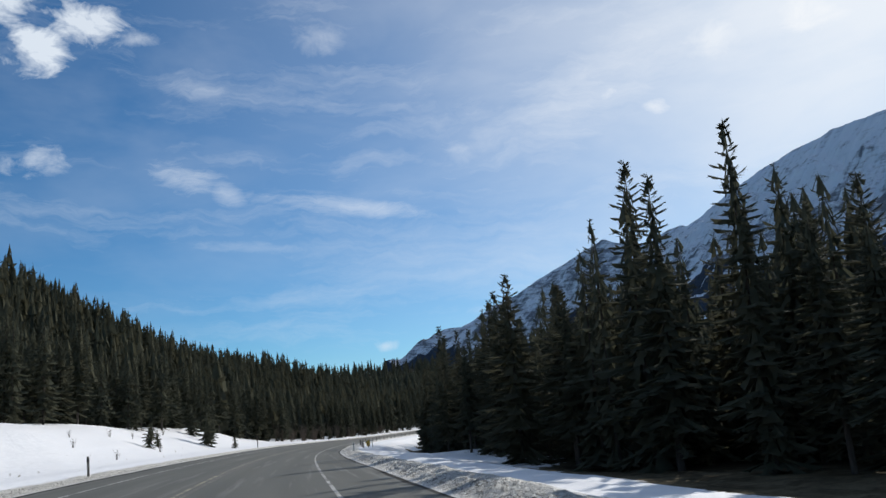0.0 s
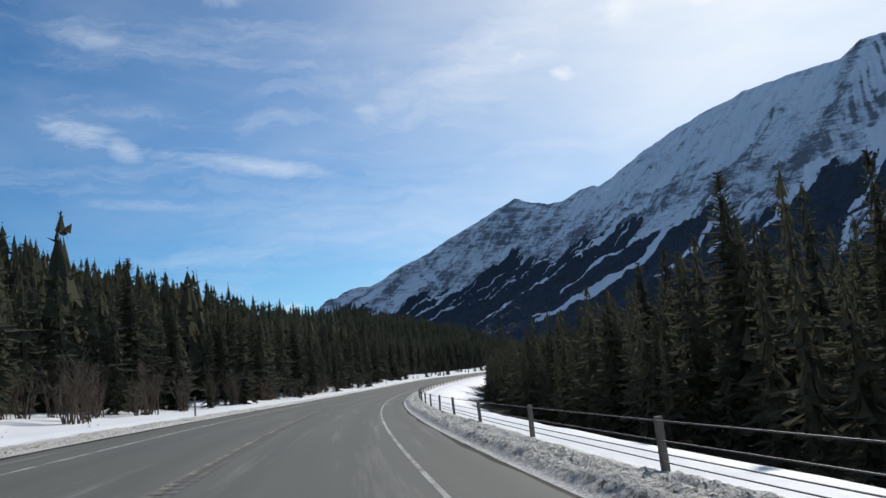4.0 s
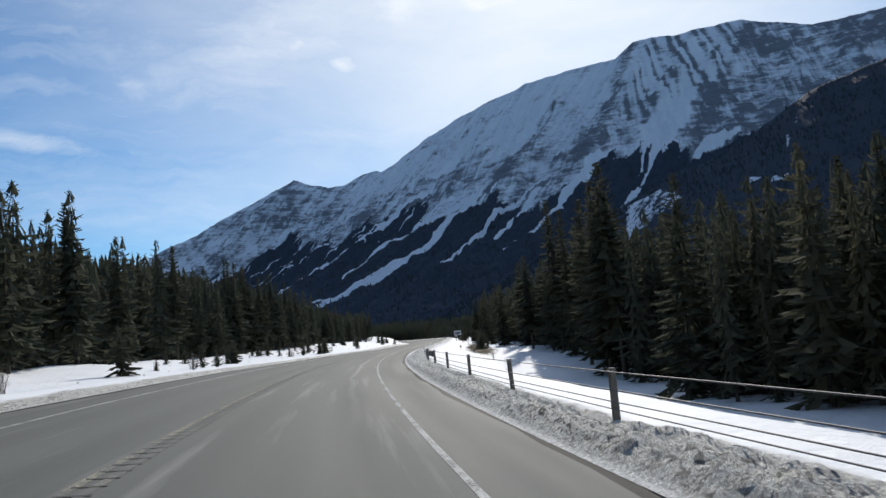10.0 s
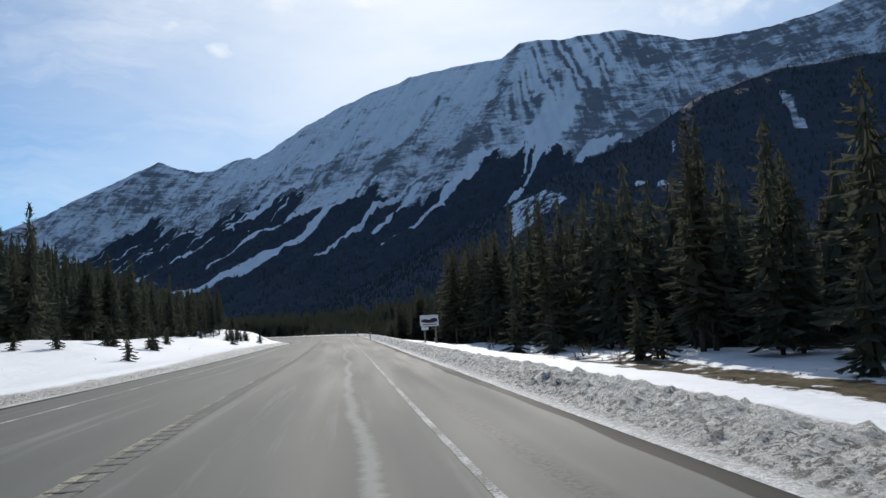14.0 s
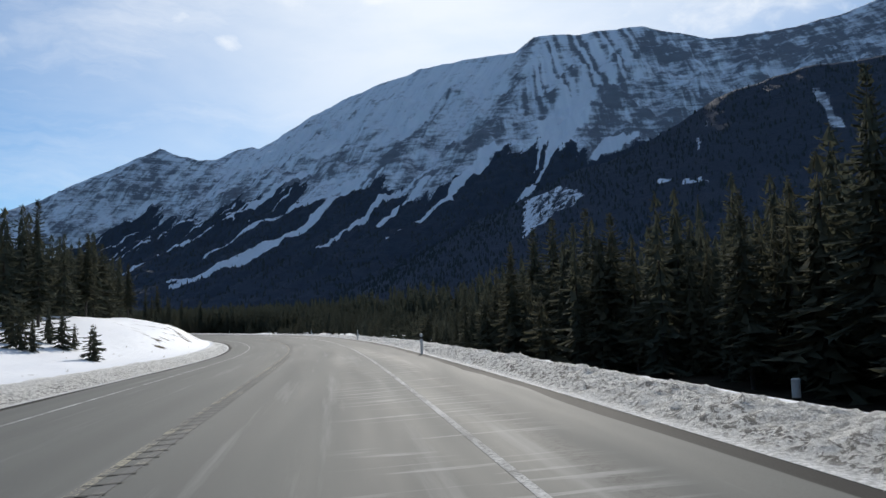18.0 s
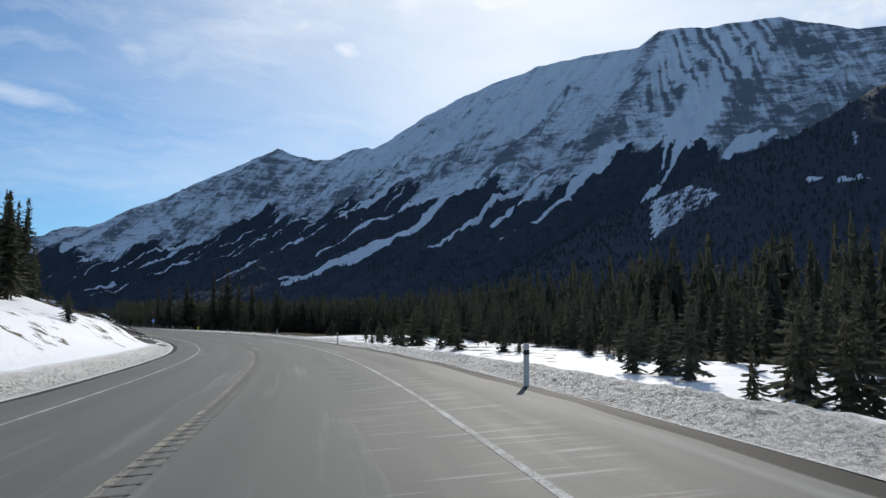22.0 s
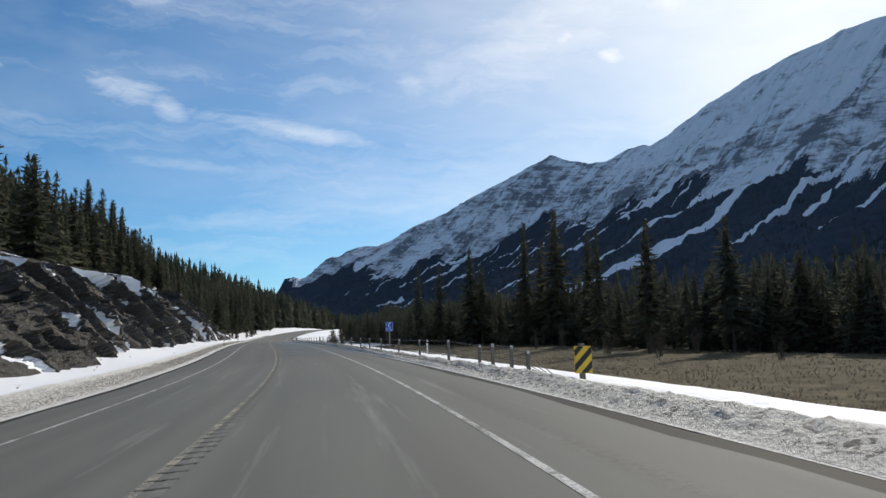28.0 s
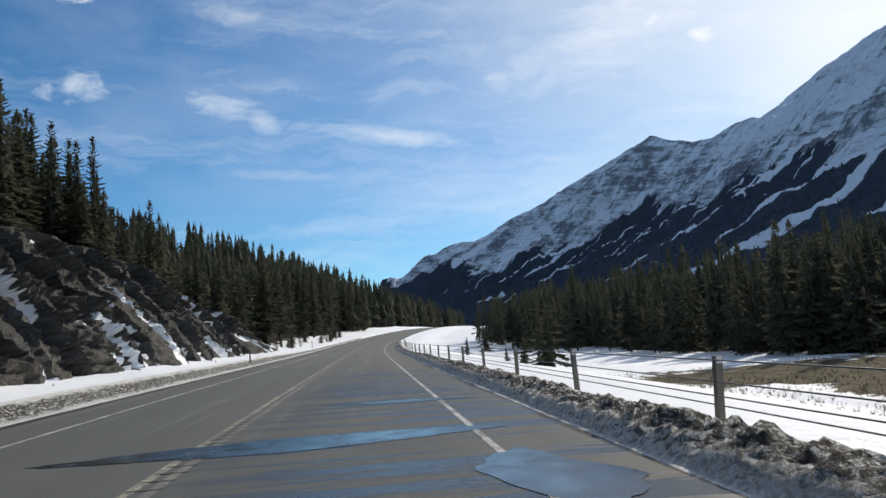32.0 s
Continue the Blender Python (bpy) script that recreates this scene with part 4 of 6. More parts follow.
# ---- conifers ----
def conifer(seed, spread, whorls, per, twigs, ragged=0.25, bottom=0.05, core=0.62, shape=0.70):
    """The crown of one conifer, 1 m high, as vertex and triangle lists: whorls of boughs hung with twigs."""
    r = random.Random(seed)
    cv, cf = [], []

    def tri(a, b, c):
        cf.append((len(cv), len(cv) + 1, len(cv) + 2))
        cv.extend([tuple(a), tuple(b), tuple(c)])

    def width_at(t):
        return spread * ((1 - t) ** shape * 0.94 + 0.06 * (1 - t) ** 0.2) * (0.70 + 0.38 * min(1, t * 5))

    for k in range(whorls):
        t = k / (whorls - 1)
        z = bottom + (0.975 - bottom) * (1 - (1 - t) ** 1.2)
        t = (z - bottom) / (0.98 - bottom)
        n = max(4, round(per * (1 - 0.35 * t)))
        for j in range(n):
            a = 2 * math.pi * (j + r.random() * 0.9) / n + k * 1.3
            ln = max(0.016, width_at(t) * (1 - ragged + 2 * ragged * r.random()))
            if r.random() < 0.10:
                ln *= 0.6
            zz = z + r.uniform(-0.5, 0.5) / whorls * (1 - 0.6 * t)
            out = Vector((math.cos(a), math.sin(a), 0))
            side = Vector((-math.sin(a), math.cos(a), 0))
            pitch = -0.45 + 0.75 * t + 0.55 * max(0, t - 0.7) / 0.3 + r.uniform(-0.15, 0.15) * (1.15 - t)
            root = Vector((0, 0, zz))
            # spine of the bough: sags, then lifts at the tip
            pts = [root + out * ln * f + Vector((0, 0, ln * (pitch * f + 0.25 * (f * f - f)))) for f in (0.12, 0.45, 0.78, 1.0)]
            half = ln * 0.16
            if twigs == 0:
                tri(pts[0] + side * half * 1.6, pts[0] - side * half * 1.6 - Vector((0, 0, ln * 0.12)), pts[3])
                tri(pts[1] + side * half * 1.9 - Vector((0, 0, ln * 0.22)), pts[1] - side * half * 1.9, pts[3])
                continue
            tri(pts[0], pts[2] + side * half * 0.5, pts[3])
            tri(pts[0], pts[3], pts[2] - side * half * 0.5 - Vector((0, 0, 0.1 * ln)))
            for m in range(twigs):
                f = 0.22 + 0.74 * (m + r.random() * 0.6) / twigs
                q = root + out * ln * f + Vector((0, 0, ln * (pitch * f + 0.25 * (f * f - f))))
                size = max(0.010, ln * (0.52 - 0.26 * f) * (0.72 if twigs > 4 else 0.86 if twigs > 2 else 1.0)) * r.uniform(0.75, 1.25)
                for sgn in (-1, 1):
                    tip = q + side * sgn * size + out * size * r.uniform(0.25, 0.7) + Vector((0, 0, -size * r.uniform(0.1, 0.6) * (1 - 0.9 * t)))
                    base = out * size * 0.32
                    tri(q - base, q + base + Vector((0, 0, -0.25 * size)), tip)
    # top shoot
    z0 = 0.93 if twigs > 2 else (0.91 if twigs else 0.86)
    w0 = width_at((z0 - bottom) / (0.98 - bottom)) * (0.75 if twigs else 0.55)
    for j in range(5):
        a = 2 * math.pi * j / 5 + r.random()
        zz = z0 + r.uniform(-0.02, 0.03)
        tri((w0 * math.cos(a), w0 * math.sin(a), zz), (w0 * math.cos(a + 0.9), w0 * math.sin(a + 0.9), zz - 0.015), (0, 0, 1.0 - 0.03 * r.random()))
    tri((0.005, 0, 0.94), (-0.005, 0.004, 0.94), (0, 0, 1.0))
    # short inner sprays that close the crown
    if core:
        rows, n = max(6, whorls if twigs != 2 else 24), 8 if twigs > 2 else 6
        for k in range(rows):
            t = k / rows * 0.92
            z = bottom + (0.96 - bottom) * t
            for j in range(n):
                a = 2 * math.pi * (j + r.random()) / n
                rr = width_at(t) * core * r.uniform(0.5, 1.2)
                drop = (1.5 / rows) * r.uniform(0.7, 1.4)
                wide = r.uniform(0.18, 0.42) * (1.0 if twigs > 1 else 1.8)
                tri((math.cos(a) * rr * 0.25, math.sin(a) * rr * 0.25, z + drop * r.uniform(0.4, 0.9)), (math.cos(a - wide) * rr, math.sin(a - wide) * rr, z - drop * r.uniform(0.0, 0.7)),
                    (math.cos(a + wide) * rr, math.sin(a + wide) * rr, z - drop * r.uniform(0.0, 0.7)))
    return np.array(cv), np.array(cf)


def trunk_of(r0, seg=6, low=-0.03):
    v, f = [], []
    rings = 4
    for k in range(rings):
        t = k / (rings - 1)
        for j in range(seg):
            a = 2 * math.pi * j / seg
            v.append((math.cos(a) * r0 * (1 - 0.93 * t), math.sin(a) * r0 * (1 - 0.93 * t), low + (0.97 - low) * t))
    for k in range(rings - 1):
        for j in range(seg):
            a, b = k * seg + j, k * seg + (j + 1) % seg
            f += [(a, b, b + seg), (a, b + seg, a + seg)]
    return np.array(v), np.array(f)


def cone_tree(seed):
    """A conifer as it shows from a kilometre off: three ragged tiers."""
    r = random.Random(seed)
    v, f = [], []
    for z0, z1, rad in ((0.0, 0.55, 0.20), (0.28, 0.80, 0.15), (0.58, 1.0, 0.09)):
        n0 = len(v)
        for j in range(5):
            a = 2 * math.pi * j / 5 + r.random() * 0.6
            rr = rad * r.uniform(0.6, 1.25)
            v.append((math.cos(a) * rr, math.sin(a) * rr, z0 + r.uniform(-0.05, 0.05)))
        v.append((0, 0, z1))
        f += [(n0 + j, n0 + (j + 1) % 5, n0 + 5) for j in range(5)]
    return np.array(v), np.array(f)


def join(template, places, turns, sizes, widths):
    """Many copies of one vertex and face list in one."""
    tv, tf = template
    n = len(places)
    c, s = np.cos(turns)[:, None], np.sin(turns)[:, None]
    x = (tv[None, :, 0] * c - tv[None, :, 1] * s) * widths[:, None]
    y = (tv[None, :, 0] * s + tv[None, :, 1] * c) * widths[:, None]
    z = tv[None, :, 2] * sizes[:, None]
    v = np.stack([x, y, z], -1) + places[:, None]
    f = tf[None] + (np.arange(n) * len(tv))[:, None, None]
    return v.reshape(-1, 3), f.reshape(-1, tf.shape[1])


rng = np.random.RandomState(11)


def scatter(n, s0, s1, side, o_near, o_far, bias=1.7):
    s = rng.uniform(s0, s1, n)
    o = o_near + (o_far - o_near) * rng.rand(n) ** bias
    return s, side * ((edge_right(s) if side > 0 else edge_left(s)) + o)


SPREADS = (0.13, 0.165, 0.15, 0.19, 0.14, 0.175)
near_forms = [conifer(k, SPREADS[k], 30, 6, 6, 0.28, (0.05, 0.12, 0.22)[k % 3], 0.48) for k in range(6)]
mid_forms = [conifer(20 + k, SPREADS[k] * 1.1, 17, 5, 2, 0.30, 0.04 + 0.06 * (k % 3), 0.55) for k in range(5)]
deep_forms = [conifer(30 + k, SPREADS[k] * 1.15, 12, 5, 1, 0.30, 0.03 + 0.07 * (k % 3), 0.7) for k in range(5)]
far_forms = [conifer(40 + k, SPREADS[k] * 1.25, 6, 4, 0, 0.30, 0.02, 0.75) for k in range(4)]
trunk_form = trunk_of(0.0125)


def forest(name, label, forms, s, o, lo, hi, trunk=True, places=None, flat=1.0, mat=None):
    n = len(s) if places is None else len(places)
    h = rng.uniform(lo, hi, n)
    if places is None:
        # lower at the edge where young growth stands, full height deeper in
        deep = np.abs(o) - np.where(o > 0, edge_right(s), edge_left(s))
        top = np.where(o > 0, tall_right(s), tall_left(s))
        h = h * (top + np.clip(11.5 - top, 0, 9) * smooth(6, 22, deep))
    else:
        h = h * (0.78 + 0.42 * rng.rand(n) ** 2)
    p = spot(s, o) if places is None else places
    turn = rng.uniform(0, 6.28, n)
    wide = h * rng.uniform(0.85, 1.25, n) * flat
    pick = rng.randint(0, len(forms), n)
    vs, fs, n0 = [], [], 0
    for k, form in enumerate(forms):
        m = pick == k
        v, f = join(form, p[m], turn[m], h[m], wide[m])
        vs.append(v), fs.append(f + n0)
        n0 += len(v)
    me = mesh_of(name, np.concatenate(vs), np.concatenate(fs), mat or MAT["needles"])
    ob = tagged(new(name, me), label, "forest", kind="stuff")
    if trunk:
        v, f = join(trunk_form, p, turn, h, h)
        t_ob = new("trunks", mesh_of("trunks", v, f, MAT["bark"], True))
        t_ob.parent = ob
        t_ob["kind"] = "stuff"
    return ob


# single trees along both edges of the forest
CROWN = [mesh_of("crown", *form, MAT["needles"]) for form in near_forms]
TRUNK = mesh_of("trunk", *trunk_form, MAT["bark"], True)


def tree(s, o, height, form, wide=1.0, name="conifer_tree", label="", group="", category="tree", lean=0.0):
    p = spot(s, o)
    t = thing(name, label, category, group, pose(*p, rng.uniform(-1.5, 1.5) + lean, rng.uniform(-1.5, 1.5), rng.uniform(0, 360)))
    size = Matrix.Diagonal((height * wide, height * wide, height, 1))
    part("crown", CROWN[form], None, t, at=size)
    part("trunk", TRUNK, None, t, at=size)
    return t


RIGHT_LABEL = "tall dark green conifer at the forest's edge in snow"
LEFT_LABEL = "tall dark green conifer at the edge of the hillside forest"
for k in range(96):
    s = -8 + 1015 * (k + rng.rand() * 0.8) / 96
    tree(s, float(edge_right(s)) + rng.uniform(-1.2, 4.5), rng.uniform(0.70, 1.0) * float(tall_right(s) * np.interp(s, [640, 660, 745, 770], [1, 0.62, 0.62, 1])), rng.randint(6), rng.uniform(0.9, 1.2), "conifer_tree", RIGHT_LABEL, "trees at the forest edge")
for k in range(78):
    s = 25 + 1080 * (k + rng.rand() * 0.8) / 78
    tree(s, -float(edge_left(s)) + rng.uniform(-4.5, 0.8), rng.uniform(0.70, 1.0) * float(tall_left(s)), rng.randint(6), rng.uniform(0.9, 1.2), "conifer_tree", LEFT_LABEL, "trees at the forest edge")
for k in range(26):
    s = 26 + 110 * (k + rng.rand() * 0.8) / 26
    tree(s, float(edge_right(s)) + rng.uniform(-0.5, 6.0), rng.uniform(0.70, 0.95) * float(tall_right(s)), rng.randint(6), rng.uniform(0.95, 1.25), "conifer_tree", RIGHT_LABEL, "trees at the forest edge")
for k in range(14):
    s = 925 + 90 * (k + rng.rand() * 0.8) / 14
    tree(s, -rng.uniform(32, 41), rng.uniform(15.0, 21.0), rng.randint(6), rng.uniform(0.85, 1.05), "conifer_tree", "tall dark green conifer above the rock cutting", "trees at the forest edge")
S1, O1 = scatter(1000, -10, 1050, 1, 0.8, 8, 1.0)
forest("conifer_forest", "dense dark green conifers standing in the snow beside the road", mid_forms, S1, O1, 0.62, 0.98)
S1 = np.concatenate([rng.uniform(498, 602, 230), rng.uniform(27, 125, 170), rng.uniform(330, 440, 130), rng.uniform(130, 320, 260)])
O1 = edge_right(S1) + rng.uniform(1.5, 9, len(S1))
O1[-260:] = rng.uniform(11.5, 18, 260)
forest("conifer_forest", "close-set dark green young conifers filling the forest's edge", mid_forms, S1, O1, 0.40, 0.85)
S1, O1 = scatter(1700, -10, 1050, 1, 7, 28, 1.2)
forest("conifer_forest", "dense dark green conifers deeper in the roadside forest", deep_forms, S1, O1, 0.66, 0.98)
S1, O1 = scatter(700, 20, 1150, -1, 0.8, 9, 1.0)
forest("conifer_forest", "dense dark green conifers on the snowy bank above the road", mid_forms, S1, O1, 0.62, 0.98)
S1, O1 = scatter(1100, 20, 1150, -1, 8, 30, 1.2)
forest("conifer_forest", "dense dark green conifers deeper on the wooded bank", deep_forms, S1, O1, 0.66, 0.98)
S1, O1 = scatter(4700, 0, 1500, 1, 16, 210, 1.5)
forest("valley_forest", "dark conifer forest filling the valley floor", far_forms, S1, O1, 0.75, 1.15, False)
S1, O1 = scatter(7000, -100, 3600, 1, 180, 1500, 1.3)
forest("valley_forest", "far dark conifer forest on the valley floor", [cone_tree(k) for k in range(3)], S1, O1, 0.9, 1.4, False, None, 1.25, MAT["far_needles_hazed"])
S1, O1 = scatter(5000, 50, 1600, -1, 16, 260, 1.4)
forest("hillside_forest", "dark conifer forest climbing the hillside", far_forms, S1, O1, 0.75, 1.1, False)
S1 = rng.uniform(55, 360, 1500)
O1 = -(edge_left(S1) + 6 + 150 * rng.rand(1500) ** 1.2)
forest("hillside_forest", "close-set dark conifers on the steep hillside", far_forms, S1, O1, 0.8, 1.25, False)


def clothe(name, label, side, wood, n, lo, hi):
    """Far trees on the wooded part of a mountain side."""
    wsum = np.clip(wood, 0, 1) ** 2
    wsum[:4] = 0
    idx = rng.choice(wood.size, n, p=wsum.ravel() / wsum.sum())
    j, i = np.unravel_index(idx, wood.shape)
    j, i = np.minimum(j, wood.shape[0] - 2), np.minimum(i, wood.shape[1] - 2)
    a, b = rng.rand(n, 1), rng.rand(n, 1)
    p = (side[j, i] * (1 - a) + side[j, i + 1] * a) * (1 - b) + (side[j + 1, i] * (1 - a) + side[j + 1, i + 1] * a) * b
    p[:, 2] -= 1.0
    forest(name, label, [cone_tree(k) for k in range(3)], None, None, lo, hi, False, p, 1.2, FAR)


# the darker, hazed needle colour for everything on the mountains
FAR = MAT["far_needles_hazed"]
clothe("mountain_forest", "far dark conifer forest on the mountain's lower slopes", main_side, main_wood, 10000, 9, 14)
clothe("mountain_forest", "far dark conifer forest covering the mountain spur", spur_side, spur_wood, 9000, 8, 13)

# ---- landmark trees ----
for s, o, h, form in ((20.8, 12.2, 10.4, 0), (29, 12.5, 12.2, 4), (18.6, 13, 7.2, 2), (16, 12.6, 6.4, 5), (54.5, 12.5, 10.6, 1), (50.8, 12.2, 10.6, 4), (48.5, 12, 9.2, 2), (59.9, 13, 9.4, 5), (78.5, 14, 12.0, 0), (67.9, 13, 10.2, 4), (93.5, 13, 11.6, 1), (88.2, 12.6, 10.4, 4), (84.5, 12, 9.2, 0), (90.5, 14, 9.4, 2), (80, 12.2, 8.4, 5), (129.1, 13, 11.9, 1), (124.8, 13, 11.5, 4), (122.1, 13, 11.9, 0), (118.6, 13, 12.5, 2), (126.4, 13.6, 9.6, 3), (120.6, 12.4, 9.2, 5), (131.8, 13, 8.4, 3), (135.3, 13.2, 8.0, 2), (144.8, 13.2, 10.4, 4), (149.3, 13.4, 9.2, 0), (115.4, 12.6, 11.6, 1), (112.6, 12.4, 12.0, 4), (163, 15, 11.4, 2), (100, 14, 16.0, 1), (92, 13.6, 13.6, 4), (106, 15, 15.2, 0), (114, 15.3, 14.4, 2), (88, 13.4, 11.6, 0), (96.5, 13.8, 12.8, 5), (126, 16, 14.0, 4), (372, 16, 14.6, 5), (318, 14.1, 15.3, 0), (321, 14.1, 12.6, 2), (290, 14.4, 13.3, 4), (261, 14.7, 10.4, 1), (257, 14.7, 8.8, 5), (398, 17, 15.2, 4), (390, 16.6, 13.1, 0), (382, 16.2, 13.2, 2), (375, 15.9, 13.8, 1),
                      (424, 16, 11.0, 5), (541, 14.2, 12.8, 0), (530, 14, 13.0, 4), (533, 14, 12.4, 2), (434, 17.4, 11.6, 1), (584, 16, 11.3, 3), (591, 17, 11.6, 5), (573, 14.5, 10.0, 4), (915, 22, 14.5, 0), (918, 26.5, 15.0, 4), (907, 29.5, 17.0, 1), (905.5, 31, 14.0, 2), (897, 36, 20.0, 0), (893, 37, 16.5, 4), (888, 38, 20.5, 1),
                      (864, 34, 14.5, 0), (872, 36, 15.2, 4), (850, 33, 13.6, 2), (843, 38, 13.0, 5)):
    tree(s, o, h, form, 1.05, "conifer_tree", "tall pointed dark green spruce rising over its neighbours", "tall spruces")
for s, o, h, form in ((151, -25, 9.5, 0), (312, -20.6, 16.0, 0), (330, -21.7, 16.4, 2), (342, -22, 16.4, 0), (346, -22, 13.4, 4), (355, -22.5, 14.4, 1), (454, -20.5, 10.4, 1), (975, -36, 17.0, 2), (980, -36.5, 15.5, 0), (990, -36, 18.0, 1), (999, -36, 17.5, 4),
                      (457, -25.5, 13.4, 0), (464, -25.5, 12.6, 2), (473, -26, 13.2, 4), (450, -25, 12.4, 1), (958, -31, 15.5, 0), (962, -31.4, 13.4, 2), (968, -31, 14.5, 4), (974, -31.5, 14.7, 1), (906, -31, 15.1, 5), (916, -31, 14.5, 0), (926, -31, 15.8, 4), (936, -31, 16.6, 2), (948, -30.5, 14.5, 1), (954, -31, 14.4, 5), (434, -25.4, 14.0, 0), (437.5, -25.8, 14.2, 4), (441, -26, 14.0, 2), (446, -26, 13.8, 1), (461.5, -26, 14.2, 5), (366, -21.3, 13.2, 0)):
    tree(s, o, h, form, 1.0, "conifer_tree", "tall pointed dark green spruce rising over its neighbours", "tall spruces")

# ---- saplings in the snow ----
sap_forms = [conifer(70 + k, (0.36, 0.42, 0.31)[k], 11, 8, 5, 0.35, 0.05, 0.45) for k in range(3)]
SAP = [mesh_of("crown", *form, MAT["needles"]) for form in sap_forms]


def sapling(s, o, h, k, full=1.0):
    t = thing("sapling", "small green conifer sapling growing out of the snow", "tree", "saplings", pose(*spot(s, o), rng.uniform(-3, 3), rng.uniform(-3, 3), rng.uniform(0, 360)))
    size = Matrix.Diagonal((h * full, h * full, h, 1))
    part("crown", SAP[k % 3], None, t, at=size)
    part("trunk", TRUNK, None, t, at=size @ Matrix.Diagonal((1.8, 1.8, 1, 1)))


for lo_s, hi_s, near, far, side, n in ((5, 90, 15, 20, -1, 9), (200, 300, 12.5, 15, -1, 8), (290, 480, 13, 18, -1, 34), (480, 600, 15, 22, -1, 14), (640, 790, 13, 20, -1, 12),
                                       (735, 785, 22, 42, 1, 14), (445, 500, 10, 14, 1, 8), (1000, 1100, 13, 18, -1, 12), (560, 600, 6, 9, 1, 8), (930, 1000, 7, 14, 1, 6)):
    for k in range(n):
        s, o = rng.uniform(lo_s, hi_s), side * rng.uniform(near, far)
        sapling(s, o, rng.uniform(0.8, 3.0) * (1.25 if side > 0 else 0.9), k)
for k, (s, o, h) in enumerate(((644, 12.4, 3.2), (641.5, 12, 2.8), (639.5, 12.2, 3.6), (642.5, 13.5, 2.6), (646, 13.5, 2.2), (651.5, 13, 3.4), (656, 12.8, 2.6), (654.5, 13.5, 2.2),
                               (657.5, 15.5, 2.6), (658.5, 16, 2.2), (663.5, 17, 2.4), (665, 16.6, 2.0), (615, 9, 4.2), (612.7, 9, 2.6), (611, 9.3, 3.0), (618.8, 8.8, 2.4), (621, 9, 2.2),
                               (637.4, 6.8, 1.4), (609, 9.5, 3.0), (599.5, 8, 3.2), (593.1, 8.8, 3.6), (602, 8.6, 2.4), (697.9, 13, 4.0), (699, 14, 3.2), (697, 16, 3.4), (692.6, 15, 3.6))):
    sapling(s, o, h, k)
for k, (s, o, h) in enumerate(((709, 11.5, 1.5), (703.7, 12.5, 2.6), (702.5, 13, 3.0), (706, 13.5, 2.0), (731, 17, 1.8), (728, 18, 2.4), (719, 15.5, 1.7), (733, 21, 2.2), (724, 16.5, 2.0),
                               (679, 14.6, 1.7), (677.5, 15.2, 1.4), (684, 11.2, 1.6), (682, 12, 1.8), (434.7, 10.2, 2.2), (431.5, 10.5, 2.8), (440.7, 10.4, 1.6), (423.8, 11, 1.8),
                               (100, -14.8, 4.0), (108, -18.5, 3.6), (104, -12.2, 1.8), (106, -15.8, 3.0), (113, -17, 2.6), (380, -12, 1.6), (392, -14, 1.5), (433, -12.2, 2.2), (448, -17, 2.5), (573.7, -18, 2.8), (577.3, -16.8, 2.4), (573.4, -17.3, 2.0), (576, -19.2, 3.0), (572.8, -14, 2.0), (579.5, -18.2, 2.6))):
    sapling(s, o, h, k + 1)


# ---- leafless bushes ----
def bush_form(seed, stems):
    r = random.Random(seed)
    v, f = [], []

    def twig(a, b, w):
        a, b = Vector(a), Vector(b)
        s = (b - a).cross(Vector((r.random() - 0.5, r.random() - 0.5, 0.2))).normalized() * w
        u = (b - a).cross(s).normalized() * w
        n0 = len(v)
        v.extend([tuple(a + s), tuple(a - s * 0.5 + u * 0.87), tuple(a - s * 0.5 - u * 0.87), tuple(b)])
        f.extend([(n0, n0 + 1, n0 + 3), (n0 + 1, n0 + 2, n0 + 3), (n0 + 2, n0, n0 + 3)])

    for _ in range(stems):
        a = r.uniform(0, 6.28)
        lean = r.uniform(0.05, 0.42)
        h = r.uniform(0.55, 1.0)
        base = Vector((r.uniform(-0.12, 0.12), r.uniform(-0.12, 0.12), -0.04))
        tip = base + Vector((math.cos(a) * lean, math.sin(a) * lean, h))
        twig(base, tip, 0.011)
        for _ in range(6):
            q = base.lerp(tip, r.uniform(0.3, 0.95))
            a2 = r.uniform(0, 6.28)
            twig(q, q + Vector((math.cos(a2) * 0.16, math.sin(a2) * 0.16, 0.22)) * r.uniform(0.5, 1.1), 0.006)
    return np.array(v), np.array(f)


BUSH = [mesh_of("bare_bush", *bush_form(k, 16), MAT["bare_twig"]) for k in range(4)]
for lo_s, hi_s, near, far, side, n, big in ((150, 290, 14.0, 17.5, -1, 70, 3.6), (10, 100, 13, 20, -1, 12, 0.9), (300, 480, 12, 18, -1, 18, 1.0), (395, 520, 7, 12, 1, 12, 0.9),
                                            (1000, 1100, 14, 18, -1, 14, 2.4), (640, 780, 7, 22, 1, 14, 0.8), (820, 900, 22, 38, 1, 10, 3.0)):
    for k in range(n):
        s, o = rng.uniform(lo_s, hi_s), side * rng.uniform(near, far)
        h = big * rng.uniform(0.6, 1.1)
        ob = new("bare_bush", BUSH[k % 4])
        ob.matrix_basis = pose(*spot(s, o), 0, 0, rng.uniform(0, 360)) @ Matrix.Diagonal((h * 0.8, h * 0.8, h, 1))
        tagged(ob, "leafless brown willow bush standing in the snow", "bush", "leafless bushes")


